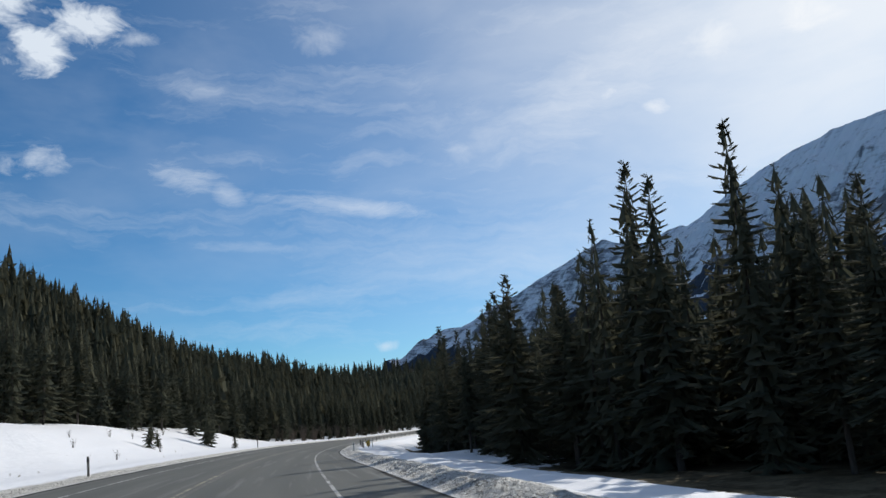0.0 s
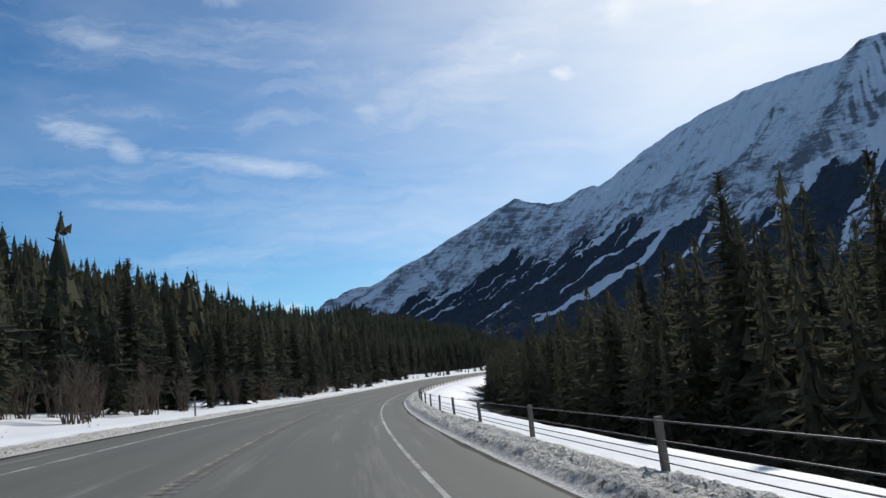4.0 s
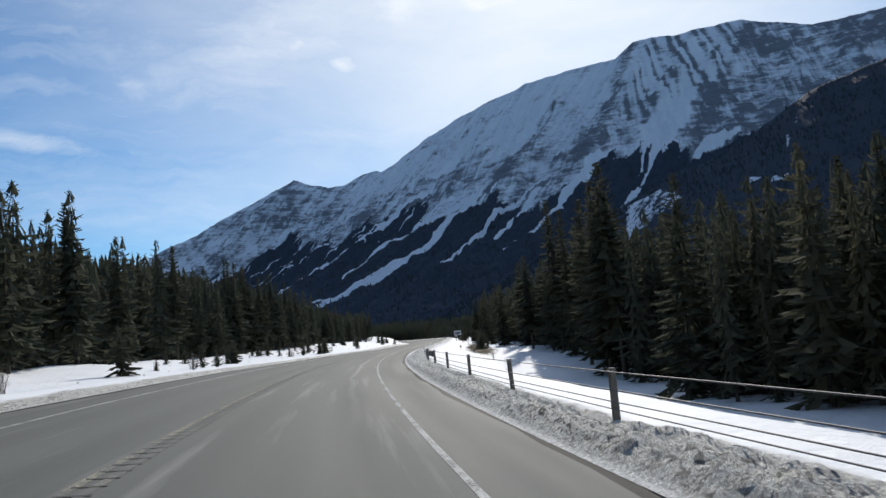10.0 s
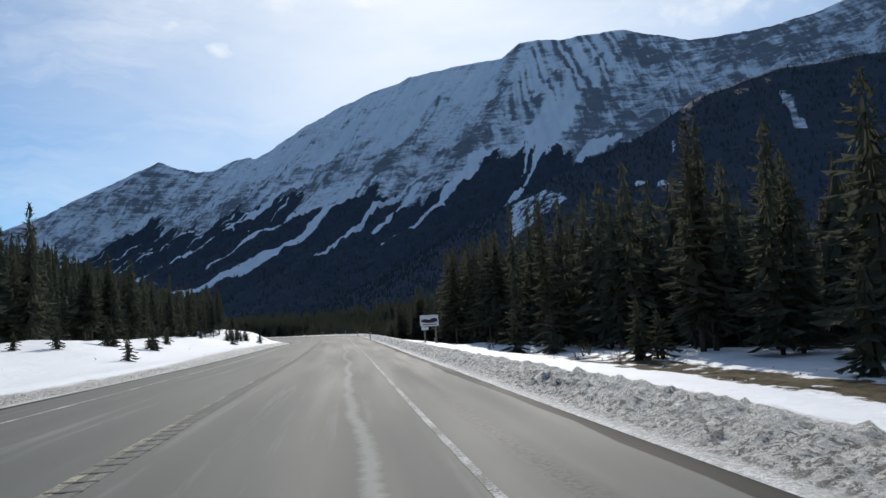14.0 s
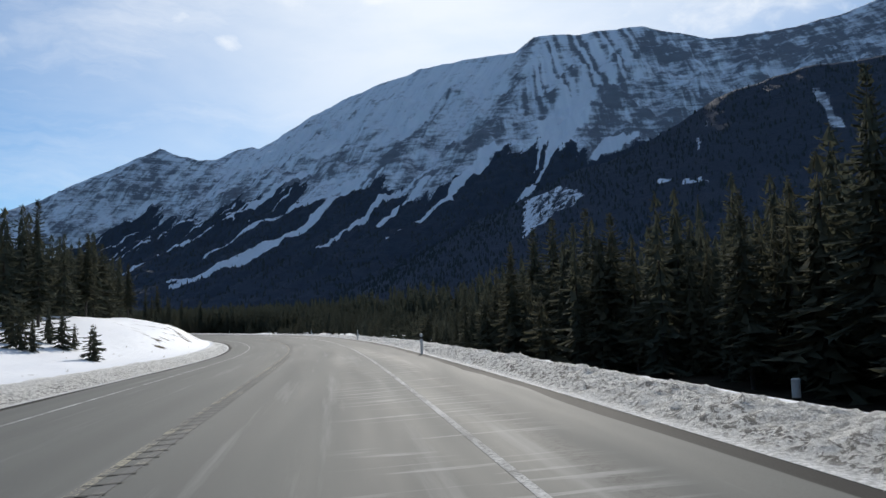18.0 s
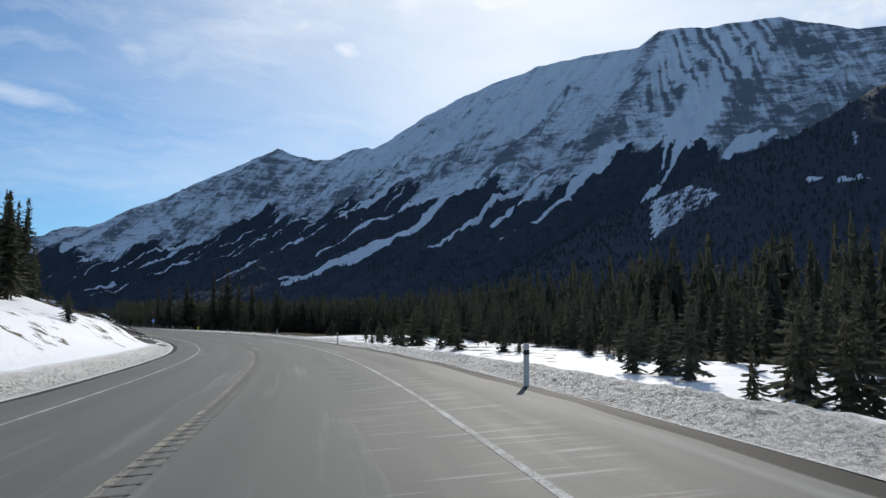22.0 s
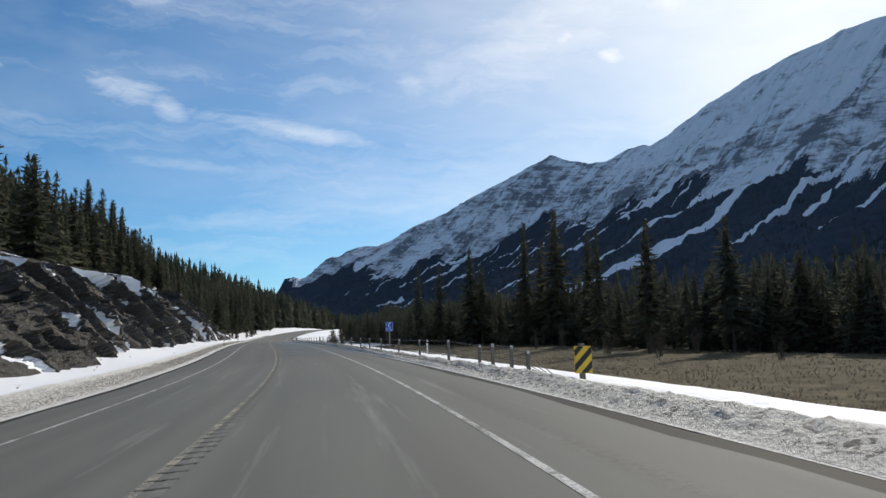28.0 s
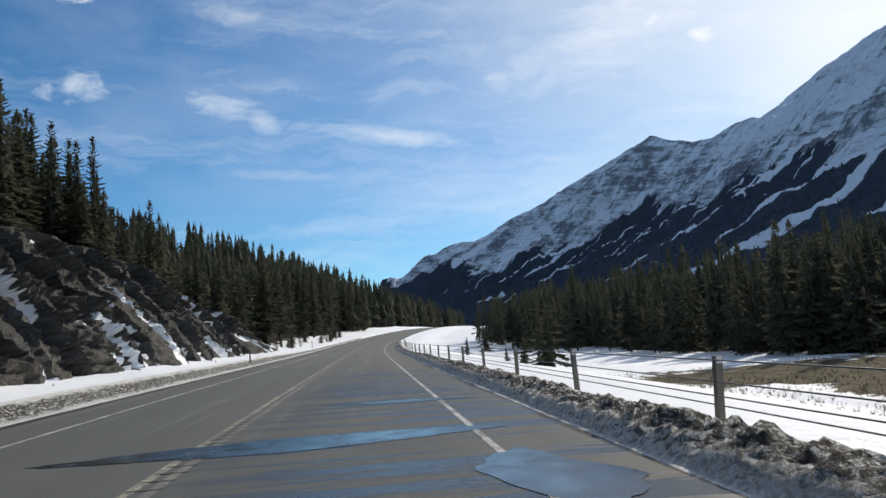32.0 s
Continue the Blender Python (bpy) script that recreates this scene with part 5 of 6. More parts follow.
# ---- ploughed snow along the edges ----
def berm(name, label, side, s0, s1, step, inner, width, height, mat, seed, strip, grain):
    s = np.arange(s0, s1, step)
    v = np.concatenate([[0, 0.04, 0.10], np.linspace(0.13, 0.68, grain), np.linspace(0.75, 1, 3)])
    SSb, VV = np.meshgrid(s, v, indexing="ij")
    inn = inner(SSb)
    ice = strip(SSb)
    OOb = inn + side * np.where(VV < 0.12, VV / 0.12 * ice, ice + (VV - 0.12) / 0.88 * (width(SSb) - ice))
    prof = np.interp(VV, [0, 0.04, 0.12, 0.22, 0.36, 0.52, 1.0], [0.0, 0.05, 0.10, 0.58, 0.95, 1.0, 0.0])
    P3 = spot(SSb, OOb, 0.0, True)
    edge_z = spot(SSb, inn, -0.03, False)[..., 2]
    P3[..., 2] = P3[..., 2] * smooth(0, 0.25, VV) + edge_z * (1 - smooth(0, 0.25, VV))
    lump, crumb = np.zeros_like(SSb), np.zeros_like(SSb)
    for i in range(len(s)):
        for j in range(len(v)):
            q = Vector((SSb[i, j] * 2.1, OOb[i, j] * 2.6, seed))
            lump[i, j] = noise.noise(q) * 0.55 + noise.noise(q * 0.22) * 0.45
            crumb[i, j] = abs(noise.noise(q * 2.8)) * 0.9 + abs(noise.noise(q * 5.2)) * 0.8 + abs(noise.noise(q * 9.5)) * 0.6 - 0.45
    tall = height(SSb)
    P3[..., 2] += prof * tall * (1 + 0.45 * lump) + 0.015
    P3[..., 2] += 0.07 * lump * smooth(0.2, 0.4, VV) * (1 - smooth(0.8, 1.0, VV))
    P3[..., 2] += np.interp(SSb, [380, 600, 780, 830], [0.12, 0.11, 0.12, 0.14]) * crumb * smooth(0.13, 0.22, VV) * (1 - 0.8 * smooth(0.6, 0.8, VV)) * np.clip(tall / 0.3, 0.4, 1)
    P3[:, -1, 2] -= 0.12
    me = mesh_of(name, P3.reshape(-1, 3), grid_faces(len(s), len(v), side > 0), mat, True, np.stack([VV, SSb], -1).reshape(-1, 2))
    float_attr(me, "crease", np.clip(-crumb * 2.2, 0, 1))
    return tagged(new(name, me), label, "snow bank", kind="stuff")


berm("snow_berm", "dirty grey ploughed snow heaped along the road's edge", 1, -15, 1030, 0.13, lambda s: paved_r(s) - 0.04,
                     lambda s: np.interp(s, [0, 90, 380, 400, 520, 780, 800], [2.4, 2.2, 2.2, 2.9, 2.6, 2.5, 1.9]),
                     lambda s: np.interp(s, [0, 90, 120, 380, 400, 520, 600, 650, 780, 800, 850, 1000], [0.22, 0.22, 0.25, 0.26, 0.30, 0.26, 0.20, 0.15, 0.15, 0.19, 0.24, 0.25]), MAT["sandy_snow"], 3.0,
                     lambda s: np.interp(s, [0, 380, 402, 520, 600, 780, 830], [0.14, 0.14, 0.30, 0.24, 0.14, 0.10, 0.07]), 20)
berm("snow_berm", "dirty grey ploughed snow heaped along the road's edge", -1, -15, 1080, 0.32, lambda s: PAVED_L + 0.06 + 0 * s,
                    lambda s: np.interp(s, [0, 470, 500, 740, 770, 800, 960, 1000], [1.3, 1.4, 2.3, 2.3, 1.6, 2.2, 2.2, 1.4]), lambda s: 0.15 + 0 * s, MAT["sandy_snow"], 9.0, lambda s: 0.3 + 0 * s, 15)

# ---- milled rumble strip on the centre line ----
gs_ = np.arange(92, 905, 0.5)
quad = []
for a, b_ in ((-0.15, -0.032), (0.20, -0.032), (0.20, 0.032), (-0.15, 0.032)):
    quad.append(spot(gs_ + b_, -lane(gs_) + a + 0.02 * np.sin(gs_), 0.0075, False))
rum = np.stack(quad, 1).reshape(-1, 3)
tagged(new("rumble_strip", mesh_of("rumble_strip", rum, np.arange(len(rum)).reshape(-1, 4), MAT["groove"])), "dark milled rumble grooves across the centre line", "rumble strip", kind="stuff")


# ---- cable barriers ----
def tube_along(pts, radius, seg=5):
    pts = np.asarray(pts)
    d = np.gradient(pts, axis=0)
    d /= np.linalg.norm(d, axis=1, keepdims=True)
    right = np.cross(d, (0, 0, 1.0))
    right /= np.linalg.norm(right, axis=1, keepdims=True)
    upv = np.cross(right, d)
    v = np.stack([pts + radius * (math.cos(a) * right + math.sin(a) * upv) for a in np.arange(seg) * 2 * math.pi / seg], 1)
    n = len(pts)
    f = [(i * seg + j, i * seg + (j + 1) % seg, (i + 1) * seg + (j + 1) % seg, (i + 1) * seg + j) for i in range(n - 1) for j in range(seg)]
    return v.reshape(-1, 3), np.array(f)


def post_mesh(h):
    bm = box_bm(0.10, 0.10, h + 0.5, 0.012, (0, 0, (h - 0.5) / 2))
    bmesh.ops.subdivide_edges(bm, edges=[e for e in bm.edges if abs(e.verts[0].co.z - e.verts[1].co.z) > h * 0.5], cuts=3)
    for v in bm.verts:
        v.co.x += 0.008 * noise.noise(v.co * 7)
        v.co.y += 0.008 * noise.noise(v.co * 7 + Vector((9, 0, 0)))
    me = bpy.data.meshes.new("post")
    bm.to_mesh(me)
    bm.free()
    me.materials.append(MAT["weathered_wood"])
    return me


POST = {h: post_mesh(h) for h in (0.88, 0.82, 0.78, 0.74, 0.68, 0.62, 0.5)}


def cable_barrier(ss, off, full, ends, tagged_posts=False):
    s0 = ss[0]
    root_p = spot(s0, off(s0))
    root = thing("cable_barrier", "weathered wooden posts strung with four steel cables beside the road", "barrier", "", Matrix.Translation(root_p))
    back = Matrix.Translation(-Vector(root_p))
    rows = [[], [], [], []]
    n = len(ss)
    for k, s in enumerate(ss):
        h = dict(enumerate(ends)).get(min(k, n - 1 - k), full)
        p, hd, _ = on_line(s)
        at = spot(s, off(s), 0.06)
        stand = back @ pose(*at, rng.uniform(-2.5, 2.5), rng.uniform(-2.5, 2.5), math.degrees(hd) + rng.uniform(-5, 5))
        post = part("post", POST[h], None, root, at=stand)
        if tagged_posts:
            part("reflector", box_bm(0.074, 0.006, 0.085, 0.002, (0, -0.056, h - 0.05)), MAT["white_plastic"], post, "small pale reflector")
        for c, frac in enumerate((0.95, 0.66, 0.47, 0.35)):
            rows[c].append(spot(s, off(s) - 0.10, 0.06 + h * frac))
    for c in range(4):
        pts = np.array(rows[c])
        start = np.vstack([spot(s0 - 3.0, off(s0) + 0.1, -0.1)[None], pts, spot(ss[-1] + 3.0, off(ss[-1]) + 0.1, -0.1)[None]]) - root_p
        v, f = tube_along(start, 0.010)
        part("cable", mesh_of("cable", v, f, MAT["cable"], True), None, root, "grey twisted steel cable")
    return root


cable_barrier([96.4, 99.4, 103.0] + [110.8 + 7.8 * k for k in range(7)] + [165.4 + 7.2 * k for k in range(19)] + [302.2 + 7.3 * k for k in range(9)] + [368.3, 372.4, 376.2, 379.5],
              lambda s: float(np.interp(s, [90, 103, 110, 165, 220, 260, 290, 340, 356, 368, 384], [4.3, 3.4, 3.0, 3.0, 2.8, 2.8, 2.8, 2.8, 2.9, 3.0, 3.6])), 0.88, (0.5, 0.68, 0.82))
second = cable_barrier([796.6, 798.2, 800.2, 801.9, 806.7, 812.95, 819.95, 827.4, 833.4, 839.1, 845.8, 852.45] + [859.18 + 6.685 * k for k in range(25)] + [1024.0, 1027.0, 1029.5],
              lambda s: float(np.interp(s, [790, 801, 812, 840, 1030], [3.7, 3.3, 2.95, 2.8, 2.85])), 0.88, (0.62, 0.74, 0.78, 0.74), True)


# ---- roadside posts ----
def turned(profile, seg):
    """A solid of revolution from (radius, height) pairs."""
    bm = bmesh.new()
    rings = []
    for r, z in profile:
        rings.append([bm.verts.new((r * math.cos(a), r * math.sin(a), z)) for a in np.arange(seg) * 2 * math.pi / seg] if r > 0 else [bm.verts.new((0, 0, z))])
    for a, b in zip(rings, rings[1:]):
        for i in range(seg):
            j = (i + 1) % seg
            bm.faces.new([v for v in ((a[i], a[j], b[j], b[i]) if len(a) == len(b) else (a[0], b[j], b[i]) if len(a) == 1 else (a[i], a[j], b[0]))])
    bmesh.ops.recalc_face_normals(bm, faces=bm.faces[:])
    return bm


def delineator(s, o, label, h=0.88, pale=True):
    p, hd, _ = on_line(s)
    t = thing("delineator_post", label, "road post", "delineator posts", pose(*spot(s, o, 0.05), rng.uniform(-2, 2), rng.uniform(-2, 2), math.degrees(hd)))
    mat = MAT["white_plastic"] if pale else MAT["weathered_wood"]
    part("post", box_bm(0.10, 0.06, h + 0.4, 0.012, (0, 0, (h - 0.4) / 2)), mat, t)
    part("band", box_bm(0.106, 0.066, 0.09, 0.006, (0, 0, h - 0.15)), MAT["black_plastic"], t, "dark reflector band")
    part("cap", box_bm(0.104, 0.064, 0.02, 0.004, (0, 0, h + 0.008)), mat, t)
    return t


for s, o in ((61.0, 2.7), (94.8, 4.9), (514.8, 2.05), (557.4, 2.1), (596.2, 2.3), (637.2, 2.1), (678.9, 2.3), (717.4, 2.4), (757, 2.3)):
    delineator(s, o, "grey plastic delineator post with a dark band in the snow")
delineator(384.1, 3.4, "grey plastic delineator post sunk in the snow bank", 0.64)
for s, o in ((38.5, -9.9), (110, -10.4), (179, -10.6), (304, -11.2), (370, -11.2), (430, -11.4), (888, -9.8), (950, -10.2), (1011, -11.0)):
    delineator(s, o, "thin brown delineator post in the snow bank", 0.95, False)
delineator(827.5, 5.9, "grey plastic delineator post with a dark band in the snow")


def canister_post(s, o):
    """A pale canister held up on a thin pipe."""
    t = thing("canister_post", "pale plastic canister on a thin grey pipe below the road", "road post", "", pose(*spot(s, o, -0.18), 1.0, -1.5, 0))
    low, high, rad = 0.58, 1.20, 0.138
    part("pipe", turned([(0.0, -0.3), (0.032, -0.3), (0.032, low - 0.02), (0.0, low - 0.02)], 12), MAT["dull_metal"], t, "thin grey pipe")
    part("collar", turned([(0.0, low - 0.05), (0.105, low - 0.05), (0.118, low - 0.03), (0.118, low), (0.0, low)], 20), MAT["black_plastic"], t, "dark collar")
    can = part("canister", turned([(0.0, low), (rad - 0.012, low), (rad, low + 0.015), (rad, high - 0.03), (rad - 0.02, high), (0.0, high + 0.006)], 24), MAT["white_plastic"], t)
    part("lid", turned([(0.0, high - 0.055), (rad + 0.006, high - 0.055), (rad + 0.006, high - 0.034), (0.0, high - 0.034)], 24), MAT["white_plastic"], can)
    return t


canister_post(550.4, 13.4)
# sleeves where two cables of the second barrier are spliced
for frac in (0.47, 0.35):
    at = spot(823.8, 2.78, 0.06 + 0.88 * frac)
    part("splice", turned([(0.0, -0.13), (0.012, -0.13), (0.032, -0.06), (0.034, 0.05), (0.014, 0.13), (0.0, 0.13)], 10), MAT["black_plastic"], second, "dark splice sleeve",
         second.matrix_basis.inverted() @ pose(*at, 90, 0, math.degrees(on_line(823.8)[1])))


# ---- signs ----
def flat_shape(pts, depth):
    """A flat outline in x, z as a thin solid facing -y."""
    bm = bmesh.new()
    a = [bm.verts.new((x, -depth, z)) for x, z in pts]
    c = [bm.verts.new((x, 0, z)) for x, z in pts]
    bm.faces.new(a)
    bm.faces.new(c[::-1])
    for i in range(len(pts)):
        bm.faces.new((a[i], c[i], c[(i + 1) % len(pts)], a[(i + 1) % len(pts)]))
    bmesh.ops.recalc_face_normals(bm, faces=bm.faces[:])
    return bm


def hazard_marker(s, o, facing, label, sunk=0.0):
    """Yellow board with black slanted stripes on a wooden post. facing 0: towards the traffic on this side."""
    p, hd, _ = on_line(s)
    t = thing("hazard_marker", label, "road sign", "hazard markers", pose(*spot(s, o, -sunk), 0, 0, math.degrees(hd) + facing))
    zc, half = 0.50, 0.31
    part("post", box_bm(0.12, 0.12, 1.3, 0.015, (0, 0.09, 0.22)), MAT["weathered_wood"], t)
    part("panel", box_bm(0.42, 0.02, 0.62, 0.006, (0, 0, zc)), MAT["sign_yellow"], t, "yellow board")
    part("back", box_bm(0.41, 0.004, 0.61, 0, (0, 0.0135, zc)), MAT["dull_metal"], t, "dull metal back")
    for k in range(3):
        # a slanted band, cut off at the board's edges
        low = -0.62 + 0.34 * k
        line = [(x, low + (x + 0.205) * 1.05) for x in np.linspace(-0.205, 0.205, 9)]
        upper = [(x, min(half - 0.005, max(-half + 0.005, z + 0.17))) for x, z in line]
        lower = [(x, min(half - 0.005, max(-half + 0.005, z))) for x, z in line]
        keep = [q for q in range(9) if upper[q][1] - lower[q][1] > 0.004]
        if len(keep) < 2:
            continue
        ring = [lower[q] for q in keep] + [upper[q] for q in reversed(keep)]
        part("stripe", flat_shape([(x, z + zc) for x, z in ring], 0.0135), MAT["black_plastic"], t)
    return t


hazard_marker(96.3, 4.4, 0, "yellow and black striped hazard marker at the barrier's start")
hazard_marker(793.8, 4.0, 0, "yellow and black striped hazard marker at the barrier's start")
hazard_marker(384.7, 3.85, 180, "hazard marker seen from its dull metal back", 0.33)


def phone_sign(s, o):
    p, hd, _ = on_line(s)
    t = thing("phone_sign", "blue telephone sign with white handset on a wooden post", "road sign", "", pose(*spot(s, o, -float(land(s, o)), True), 0, 0, math.degrees(hd)) @ Matrix.Diagonal((1.28, 1.28, 1.28, 1)))
    part("post", box_bm(0.11, 0.11, 3.2, 0.015, (0.03, 0.09, 0.2)), MAT["weathered_wood"], t)
    z0 = 1.43
    panel = part("panel", box_bm(0.60, 0.02, 0.76, 0.006, (0, 0, z0)), MAT["sign_blue"], t, "blue board")
    for dx, dz, lx, lz in ((0, 0.355, 0.55, 0.012), (0, -0.355, 0.55, 0.012), (-0.27, 0, 0.012, 0.70), (0.27, 0, 0.012, 0.70), (0, -0.17, 0.54, 0.012)):
        part("border", box_bm(lx, 0.004, lz, 0, (dx, -0.0135, z0 + dz)), MAT["sign_white"], panel)
    # handset: a bent bar with an ear and a mouth piece
    arc = [(0.055 + 0.15 * math.cos(a), 0.10 + 0.17 * math.sin(a)) for a in np.linspace(radians(110), radians(250), 12)]
    arc += [(0.055 + 0.085 * math.cos(a), 0.10 + 0.10 * math.sin(a)) for a in np.linspace(radians(250), radians(110), 12)]
    sh = flat_shape([(x, z + z0) for x, z in arc], 0.0155)
    part("handset", sh, MAT["sign_white"], panel, "white telephone handset symbol")
    for zz in (0.245, -0.045):
        part("handset_end", box_bm(0.11, 0.005, 0.075, 0.0, (0.045, -0.014, z0 + zz)), MAT["sign_white"], panel)
    part("arrow", flat_shape([(-0.19, z0 - 0.26), (-0.14, z0 - 0.215), (-0.14, z0 - 0.24), (-0.07, z0 - 0.24), (-0.07, z0 - 0.28), (-0.14, z0 - 0.28), (-0.14, z0 - 0.305)], 0.0155), MAT["sign_white"], panel)
    cu = bpy.data.curves.new("distance", "FONT")
    cu.body, cu.size, cu.extrude = "1 km", 0.14, 0.002
    tmp = bpy.data.objects.new("distance", cu)
    me = bpy.data.meshes.new_from_object(tmp)
    bpy.data.objects.remove(tmp)
    me.materials.clear()
    me.materials.append(MAT["sign_white"])
    part("distance_text", me, None, panel, at=pose(-0.03, -0.0135, z0 - 0.305, 90, 0, 0))
    return t


phone_sign(857.6, 7.95)


def view_sign(s, o):
    p, hd, _ = on_line(s)
    t = thing("view_sign", "white-framed dark picture sign on two wooden posts", "road sign", "", pose(*spot(s, o, -0.95 - float(land(s, o))), 0, 0, math.degrees(hd) - 4) @ Matrix.Diagonal((1.45, 1.45, 1.45, 1)))
    for x in (-0.30, 0.34):
        part("post", box_bm(0.10, 0.10, 2.3, 0.012, (x, 0.07, 0.75)), MAT["weathered_wood"], t)
    z0 = 1.75
    panel = part("panel", box_bm(1.06, 0.03, 0.64, 0.008, (0, 0, z0)), MAT["sign_white"], t, "dull white board")
    ridge = [(-0.46, z0 - 0.05), (-0.46, z0 + 0.06), (-0.25, z0 + 0.10), (0.0, z0 + 0.05), (0.22, z0 + 0.14), (0.46, z0 + 0.10), (0.46, z0 - 0.08), (0.1, z0 - 0.14), (-0.2, z0 - 0.12)]
    part("picture", flat_shape(ridge, 0.019), MAT["black_plastic"], panel, "dark landscape shape")
    part("text_bar", box_bm(0.8, 0.004, 0.05, 0, (0, -0.018, z0 - 0.22)), MAT["dull_metal"], panel)
    part("plate", box_bm(0.40, 0.02, 0.17, 0.004, (-0.28, 0, z0 - 0.44)), MAT["sign_white"], t, "small white plate below")
    return t


view_sign(496, 6.2)


# ---- rock cut ----
rs_ = np.arange(702, 1004, 0.26)
rv_ = np.concatenate([np.linspace(0, 0.62, 66), np.linspace(0.64, 1, 16)])
SR, VR = np.meshgrid(rs_, rv_, indexing="ij")
env = np.interp(SR, [702, 714, 740, 775, 792, 812, 830, 870, 940, 975, 992, 1004], [0.02, 0.30, 0.42, 0.42, 0.30, 0.55, 0.85, 1.0, 1.05, 0.88, 0.5, 0.03])
low = np.interp(SR, [702, 760, 800], [12.6, 13.2, 15.0]) + 1.1 * wave(SR * 0.21, SR * 0.07)
# a steep blasted face, then a grassy shoulder that runs back under the trees
LO = low + np.interp(VR, [0, 0.15, 0.62, 1], [0, 0.9, 5.6, 17.5]) - 2.0 * (1 - env)
PR = spot(SR, -LO)
PR[..., 2] = spot(SR, -low)[..., 2] - 0.25 + env * np.interp(VR, [0, 0.15, 0.62, 1], [0, 1.6, 7.6, 11.2])
head_r = np.interp(rs_, LINE_S, HEAD)
snow_r, turf_r = np.zeros_like(SR), np.zeros_like(SR)
DIP = 10.0
for i in range(len(rs_)):
    for j in range(len(rv_)):
        s, vv = SR[i, j], VR[i, j]
        # slabs lean down along the road, each set back behind a sharp step; some split into blocks
        c = (s + DIP * vv) / 3.9 + 0.9 * noise.noise(Vector((s * 0.16, vv * 2.2, 5.0))) + 0.22 * noise.noise(Vector((s * 0.8, vv * 9.0, 6.0)))
        idx = math.floor(c)
        fr = c - idx
        r1, r2, r3 = (noise.cell(Vector((idx * 1.7 + 0.5, 0.5, q + 0.5))) for q in (1, 5, 9))
        broken = 0.25 + 0.75 * float(smooth(-0.2, 0.3, r2)) + 0.6 * float(smooth(0.72, 0.9, fr))
        slab = r1 * 1.0 + (0.55 - fr) * 1.15
        block = noise.cell(Vector((idx * 1.7 + 0.5, math.floor(vv * 9 + idx * 0.37) + 0.5, math.floor(fr * 2.2) + 3.5)))
        rough = noise.ridged_multi_fractal(Vector((c * 2.4, vv * 8.5, 4.0)), 0.75, 2.1, 5, 1.0, 2.0) - 1.0
        m = math.sin(math.pi * min(1, max(0, vv * 0.94 + 0.05))) ** 0.5 * env[i, j] * (1 - 0.75 * float(smooth(0.60, 0.80, vv)))
        amt = m * (slab + broken * (0.60 * block + 0.85 * rough) + 0.35 * noise.noise(Vector((s * 2.1, vv * 30, 7.0))) + 0.20 * noise.noise(Vector((s * 4.7, vv * 64, 9.0))))
        PR[i, j, 0] += amt * 0.8 * math.cos(head_r[i])
        PR[i, j, 1] += amt * 0.8 * math.sin(head_r[i])
        PR[i, j, 2] += amt * 0.30
        ledge = noise.fractal(Vector((s * 0.16 + vv * 1.6, vv * 2.2, 8.0)), 0.7, 2.0, 4)
        # drifts lie in the steps between slabs, on the shoulder and along the foot
        gut = float(smooth(0.70, 0.82, fr)) * (0.14 + 0.40 * r3 + 1.0 * ledge + 0.30 * noise.cell(Vector((idx + 0.5, math.floor(vv * 5) + 0.5, 2.5))))
        cap = float(smooth(0.50, 0.62, vv)) * (1 - float(smooth(0.80, 0.95, vv))) * (0.15 + 1.1 * ledge)
        foot = 4.0 * max(0, 0.05 + 0.05 * ledge + 0.12 * float(smooth(0.5, 0.8, fr)) * float(smooth(0.0, 0.5, r3)) - vv)
        snow_r[i, j] = 0.12 + max(0, gut) * (1 - 0.5 * float(smooth(0.6, 0.7, vv))) + max(0, cap) + foot + 0.25 * ledge
        turf_r[i, j] = float(smooth(0.54, 0.72, vv + 0.10 * ledge))
rock_me = mesh_of("rock_cut", PR.reshape(-1, 3), grid_faces(len(rs_), len(rv_)), MAT["rock"], False, np.stack([SR + DIP * VR, VR * 14], -1).reshape(-1, 2))
float_attr(rock_me, "snow", snow_r)
float_attr(rock_me, "turf", turf_r)
tagged(new("rock_cut", rock_me), "dark broken rock cutting with snow on its ledges", "rock face", kind="structure")

# ---- dry grass on the meadow and weeds in the snow ----
r6 = np.random.RandomState(6)
tv, tf = [], []
for k in range(7):
    a, ln = k * 0.9, 0.5 + 0.5 * r6.rand()
    tv += [(0.05 * math.cos(a + 1.5), 0.05 * math.sin(a + 1.5), 0), (-0.05 * math.cos(a + 1.5), -0.05 * math.sin(a + 1.5), 0), (0.45 * math.cos(a), 0.45 * math.sin(a), ln)]
    tf.append((3 * k, 3 * k + 1, 3 * k + 2))
tuft = (np.array(tv), np.array(tf))
gs2, go2 = r6.uniform(775, 930, 30000), 9 + 36 * r6.rand(30000) ** 1.4
gs3, go3 = r6.uniform(390, 520, 260), r6.uniform(8, 13, 260)
gs4, go4 = r6.uniform(0, 1050, 420), -r6.uniform(11.5, 17, 420)
gp = spot(np.concatenate([gs2, gs3, gs4]), np.concatenate([go2, go3, go4]), -0.03)
gsize = 0.07 + 0.17 * r6.rand(len(gp)) ** 2
gv, gf = join(tuft, gp, r6.rand(len(gp)) * 6.28, gsize, gsize)
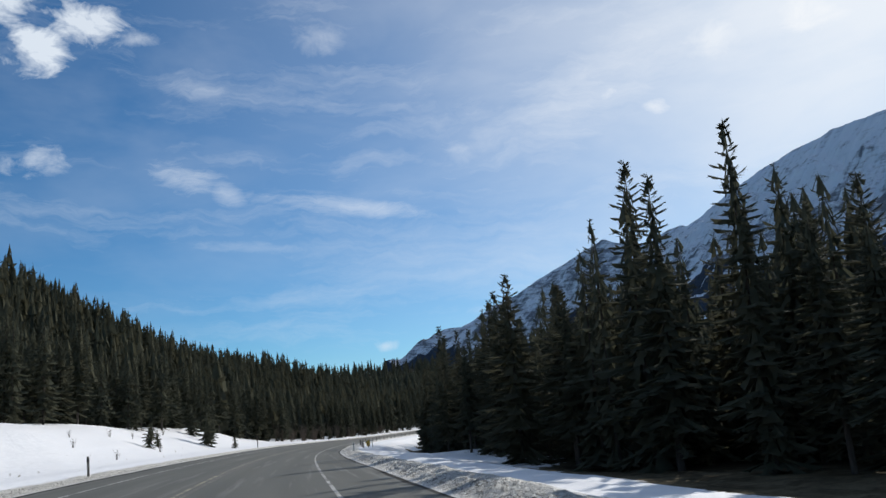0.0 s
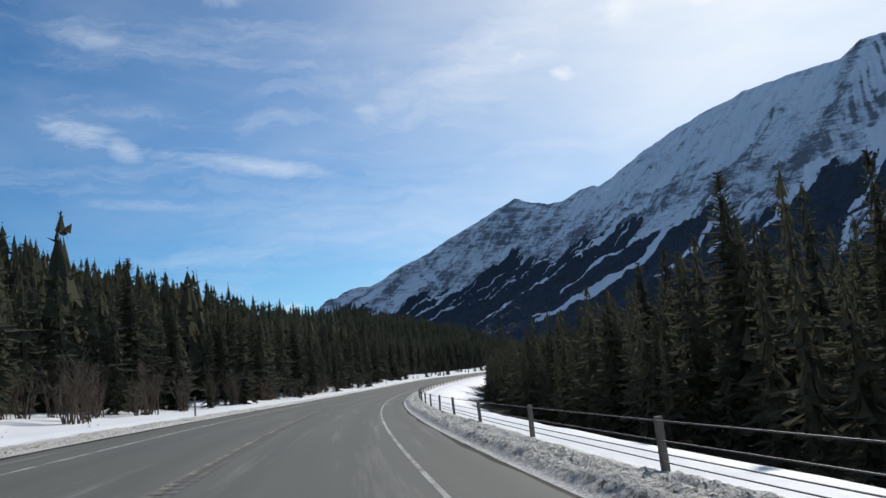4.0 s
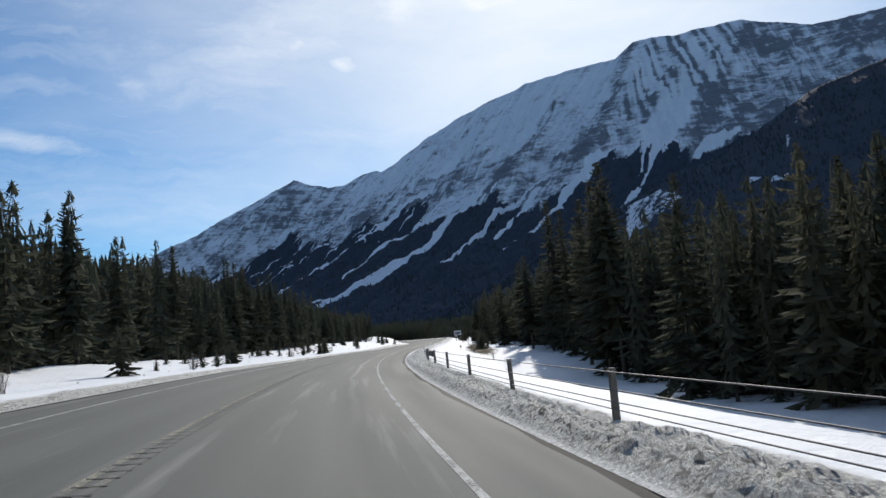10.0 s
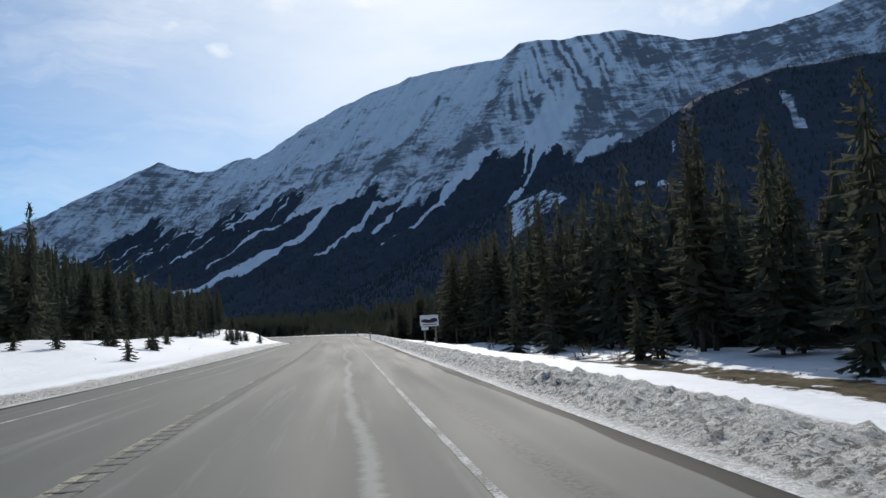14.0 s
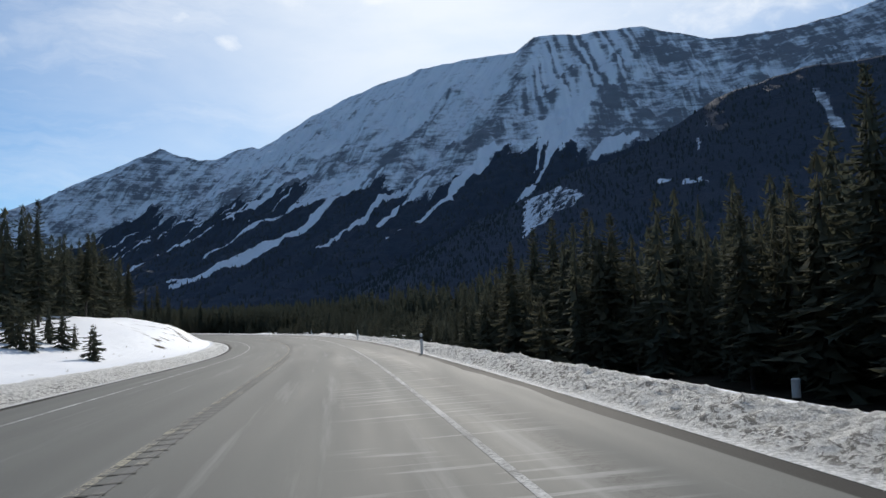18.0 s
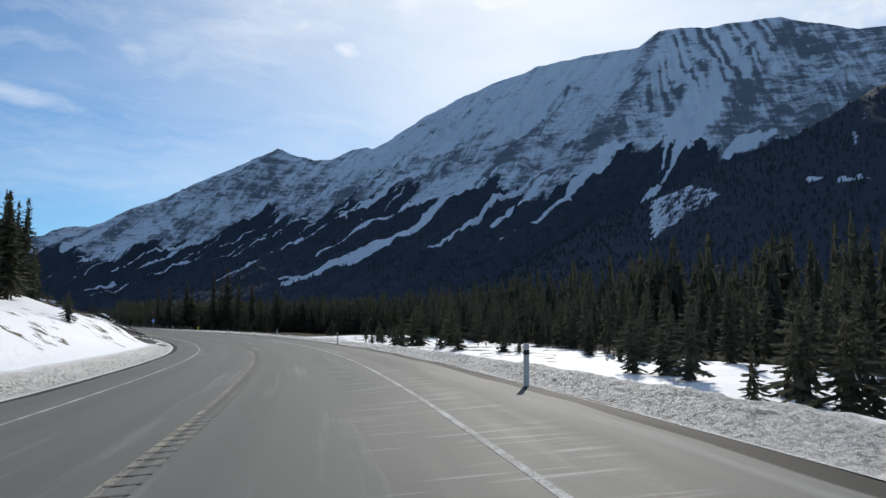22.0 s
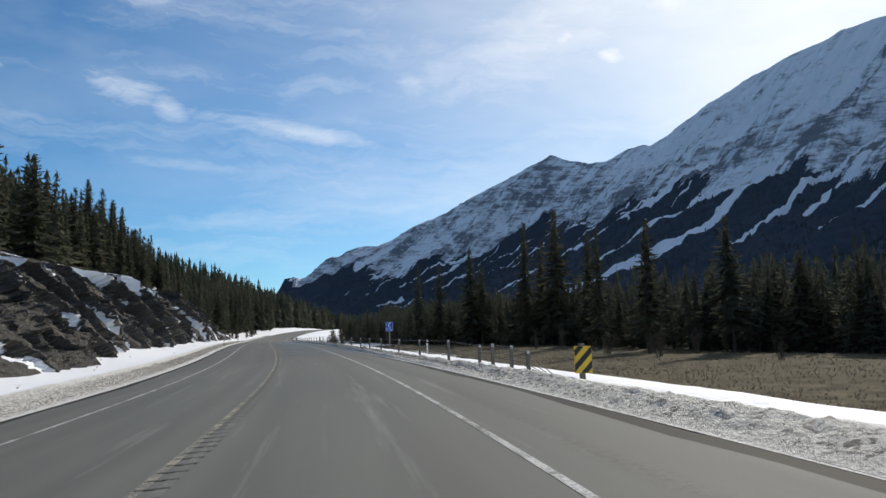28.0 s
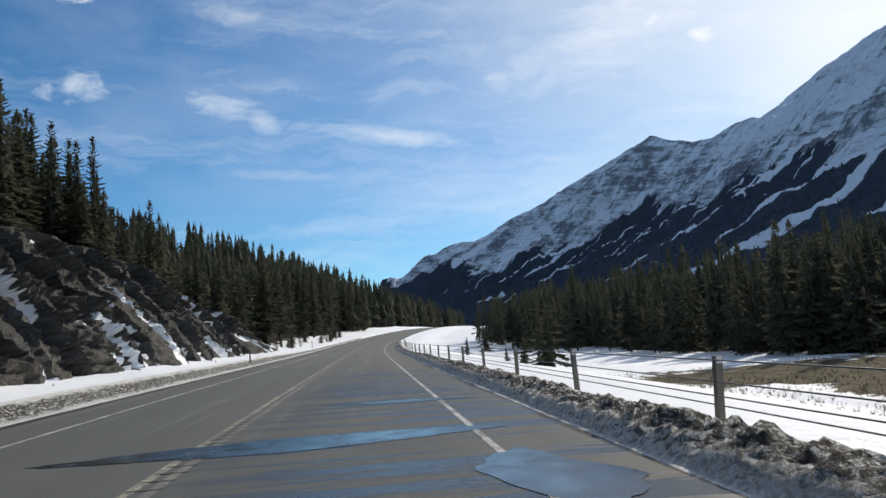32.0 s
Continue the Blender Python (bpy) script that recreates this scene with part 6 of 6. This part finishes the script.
tagged(new("dry_grass", mesh_of("dry_grass", gv, gf, MAT["dry_grass"])), "dry straw-coloured grass tufts and weeds", "grass", kind="stuff")

# ---- tar-black crack across the right line ----
crack = [(716.6, -0.25), (715.6, -0.22), (714.9, -0.05), (714.2, -0.10), (712.9, 0.18), (712.3, 0.15), (711.9, -0.12), (711.0, -0.38), (710.4, -0.33), (709.5, -0.52), (708.6, -0.72)]
cs, co = np.array(crack).T
both = np.stack([spot(cs, co - 0.055, 0.009, False), spot(cs + 0.05, co + 0.055, 0.009, False)], 1)
tagged(new("road_crack", mesh_of("road_crack", both.reshape(-1, 3), grid_faces(len(cs), 2, True), MAT["tar"])), "black zigzag crack in the asphalt", "road crack", kind="structure")


# ---- melt water standing on the asphalt ----
def puddle(s0, s1, o0, o1, tilt, seed, label):
    """A thin sheet of water with a ragged outline; tilt shears it along the road."""
    bm = bmesh.new()
    ring = []
    for k in range(40):
        a = 2 * math.pi * k / 40
        r = 1 + 0.22 * noise.noise(Vector((math.cos(a) * 1.6, math.sin(a) * 1.6, seed))) + 0.12 * noise.noise(Vector((math.cos(a) * 5, math.sin(a) * 5, seed)))
        x = math.cos(a) * r
        ring.append(bm.verts.new(spot((s0 + s1) / 2 + (s1 - s0) / 2 * math.sin(a) * r * (1.0 - 0.55 * abs(x)) + tilt * x, (o0 + o1) / 2 + (o1 - o0) / 2 * x, 0.0065, False)))
    bm.faces.new(ring)
    bmesh.ops.triangulate(bm, faces=bm.faces[:])
    bmesh.ops.recalc_face_normals(bm, faces=bm.faces[:])
    return tagged(part("puddle", bm, MAT["water"]), label, "puddle", "puddles")


for s0, s1, o0, o1, tilt, seed in ((899.9, 901.5, -5.6, 0.6, 0.2, 1.0), (895.4, 898.6, -0.4, 0.9, -0.5, 2.0), (869.4, 869.9, -2.4, -0.2, 0.2, 4.0), (906.2, 906.8, -2.4, 1.0, -0.3, 6.0)):
    puddle(s0, s1, o0, o1, tilt, seed, "shallow melt-water puddle lying across the asphalt")
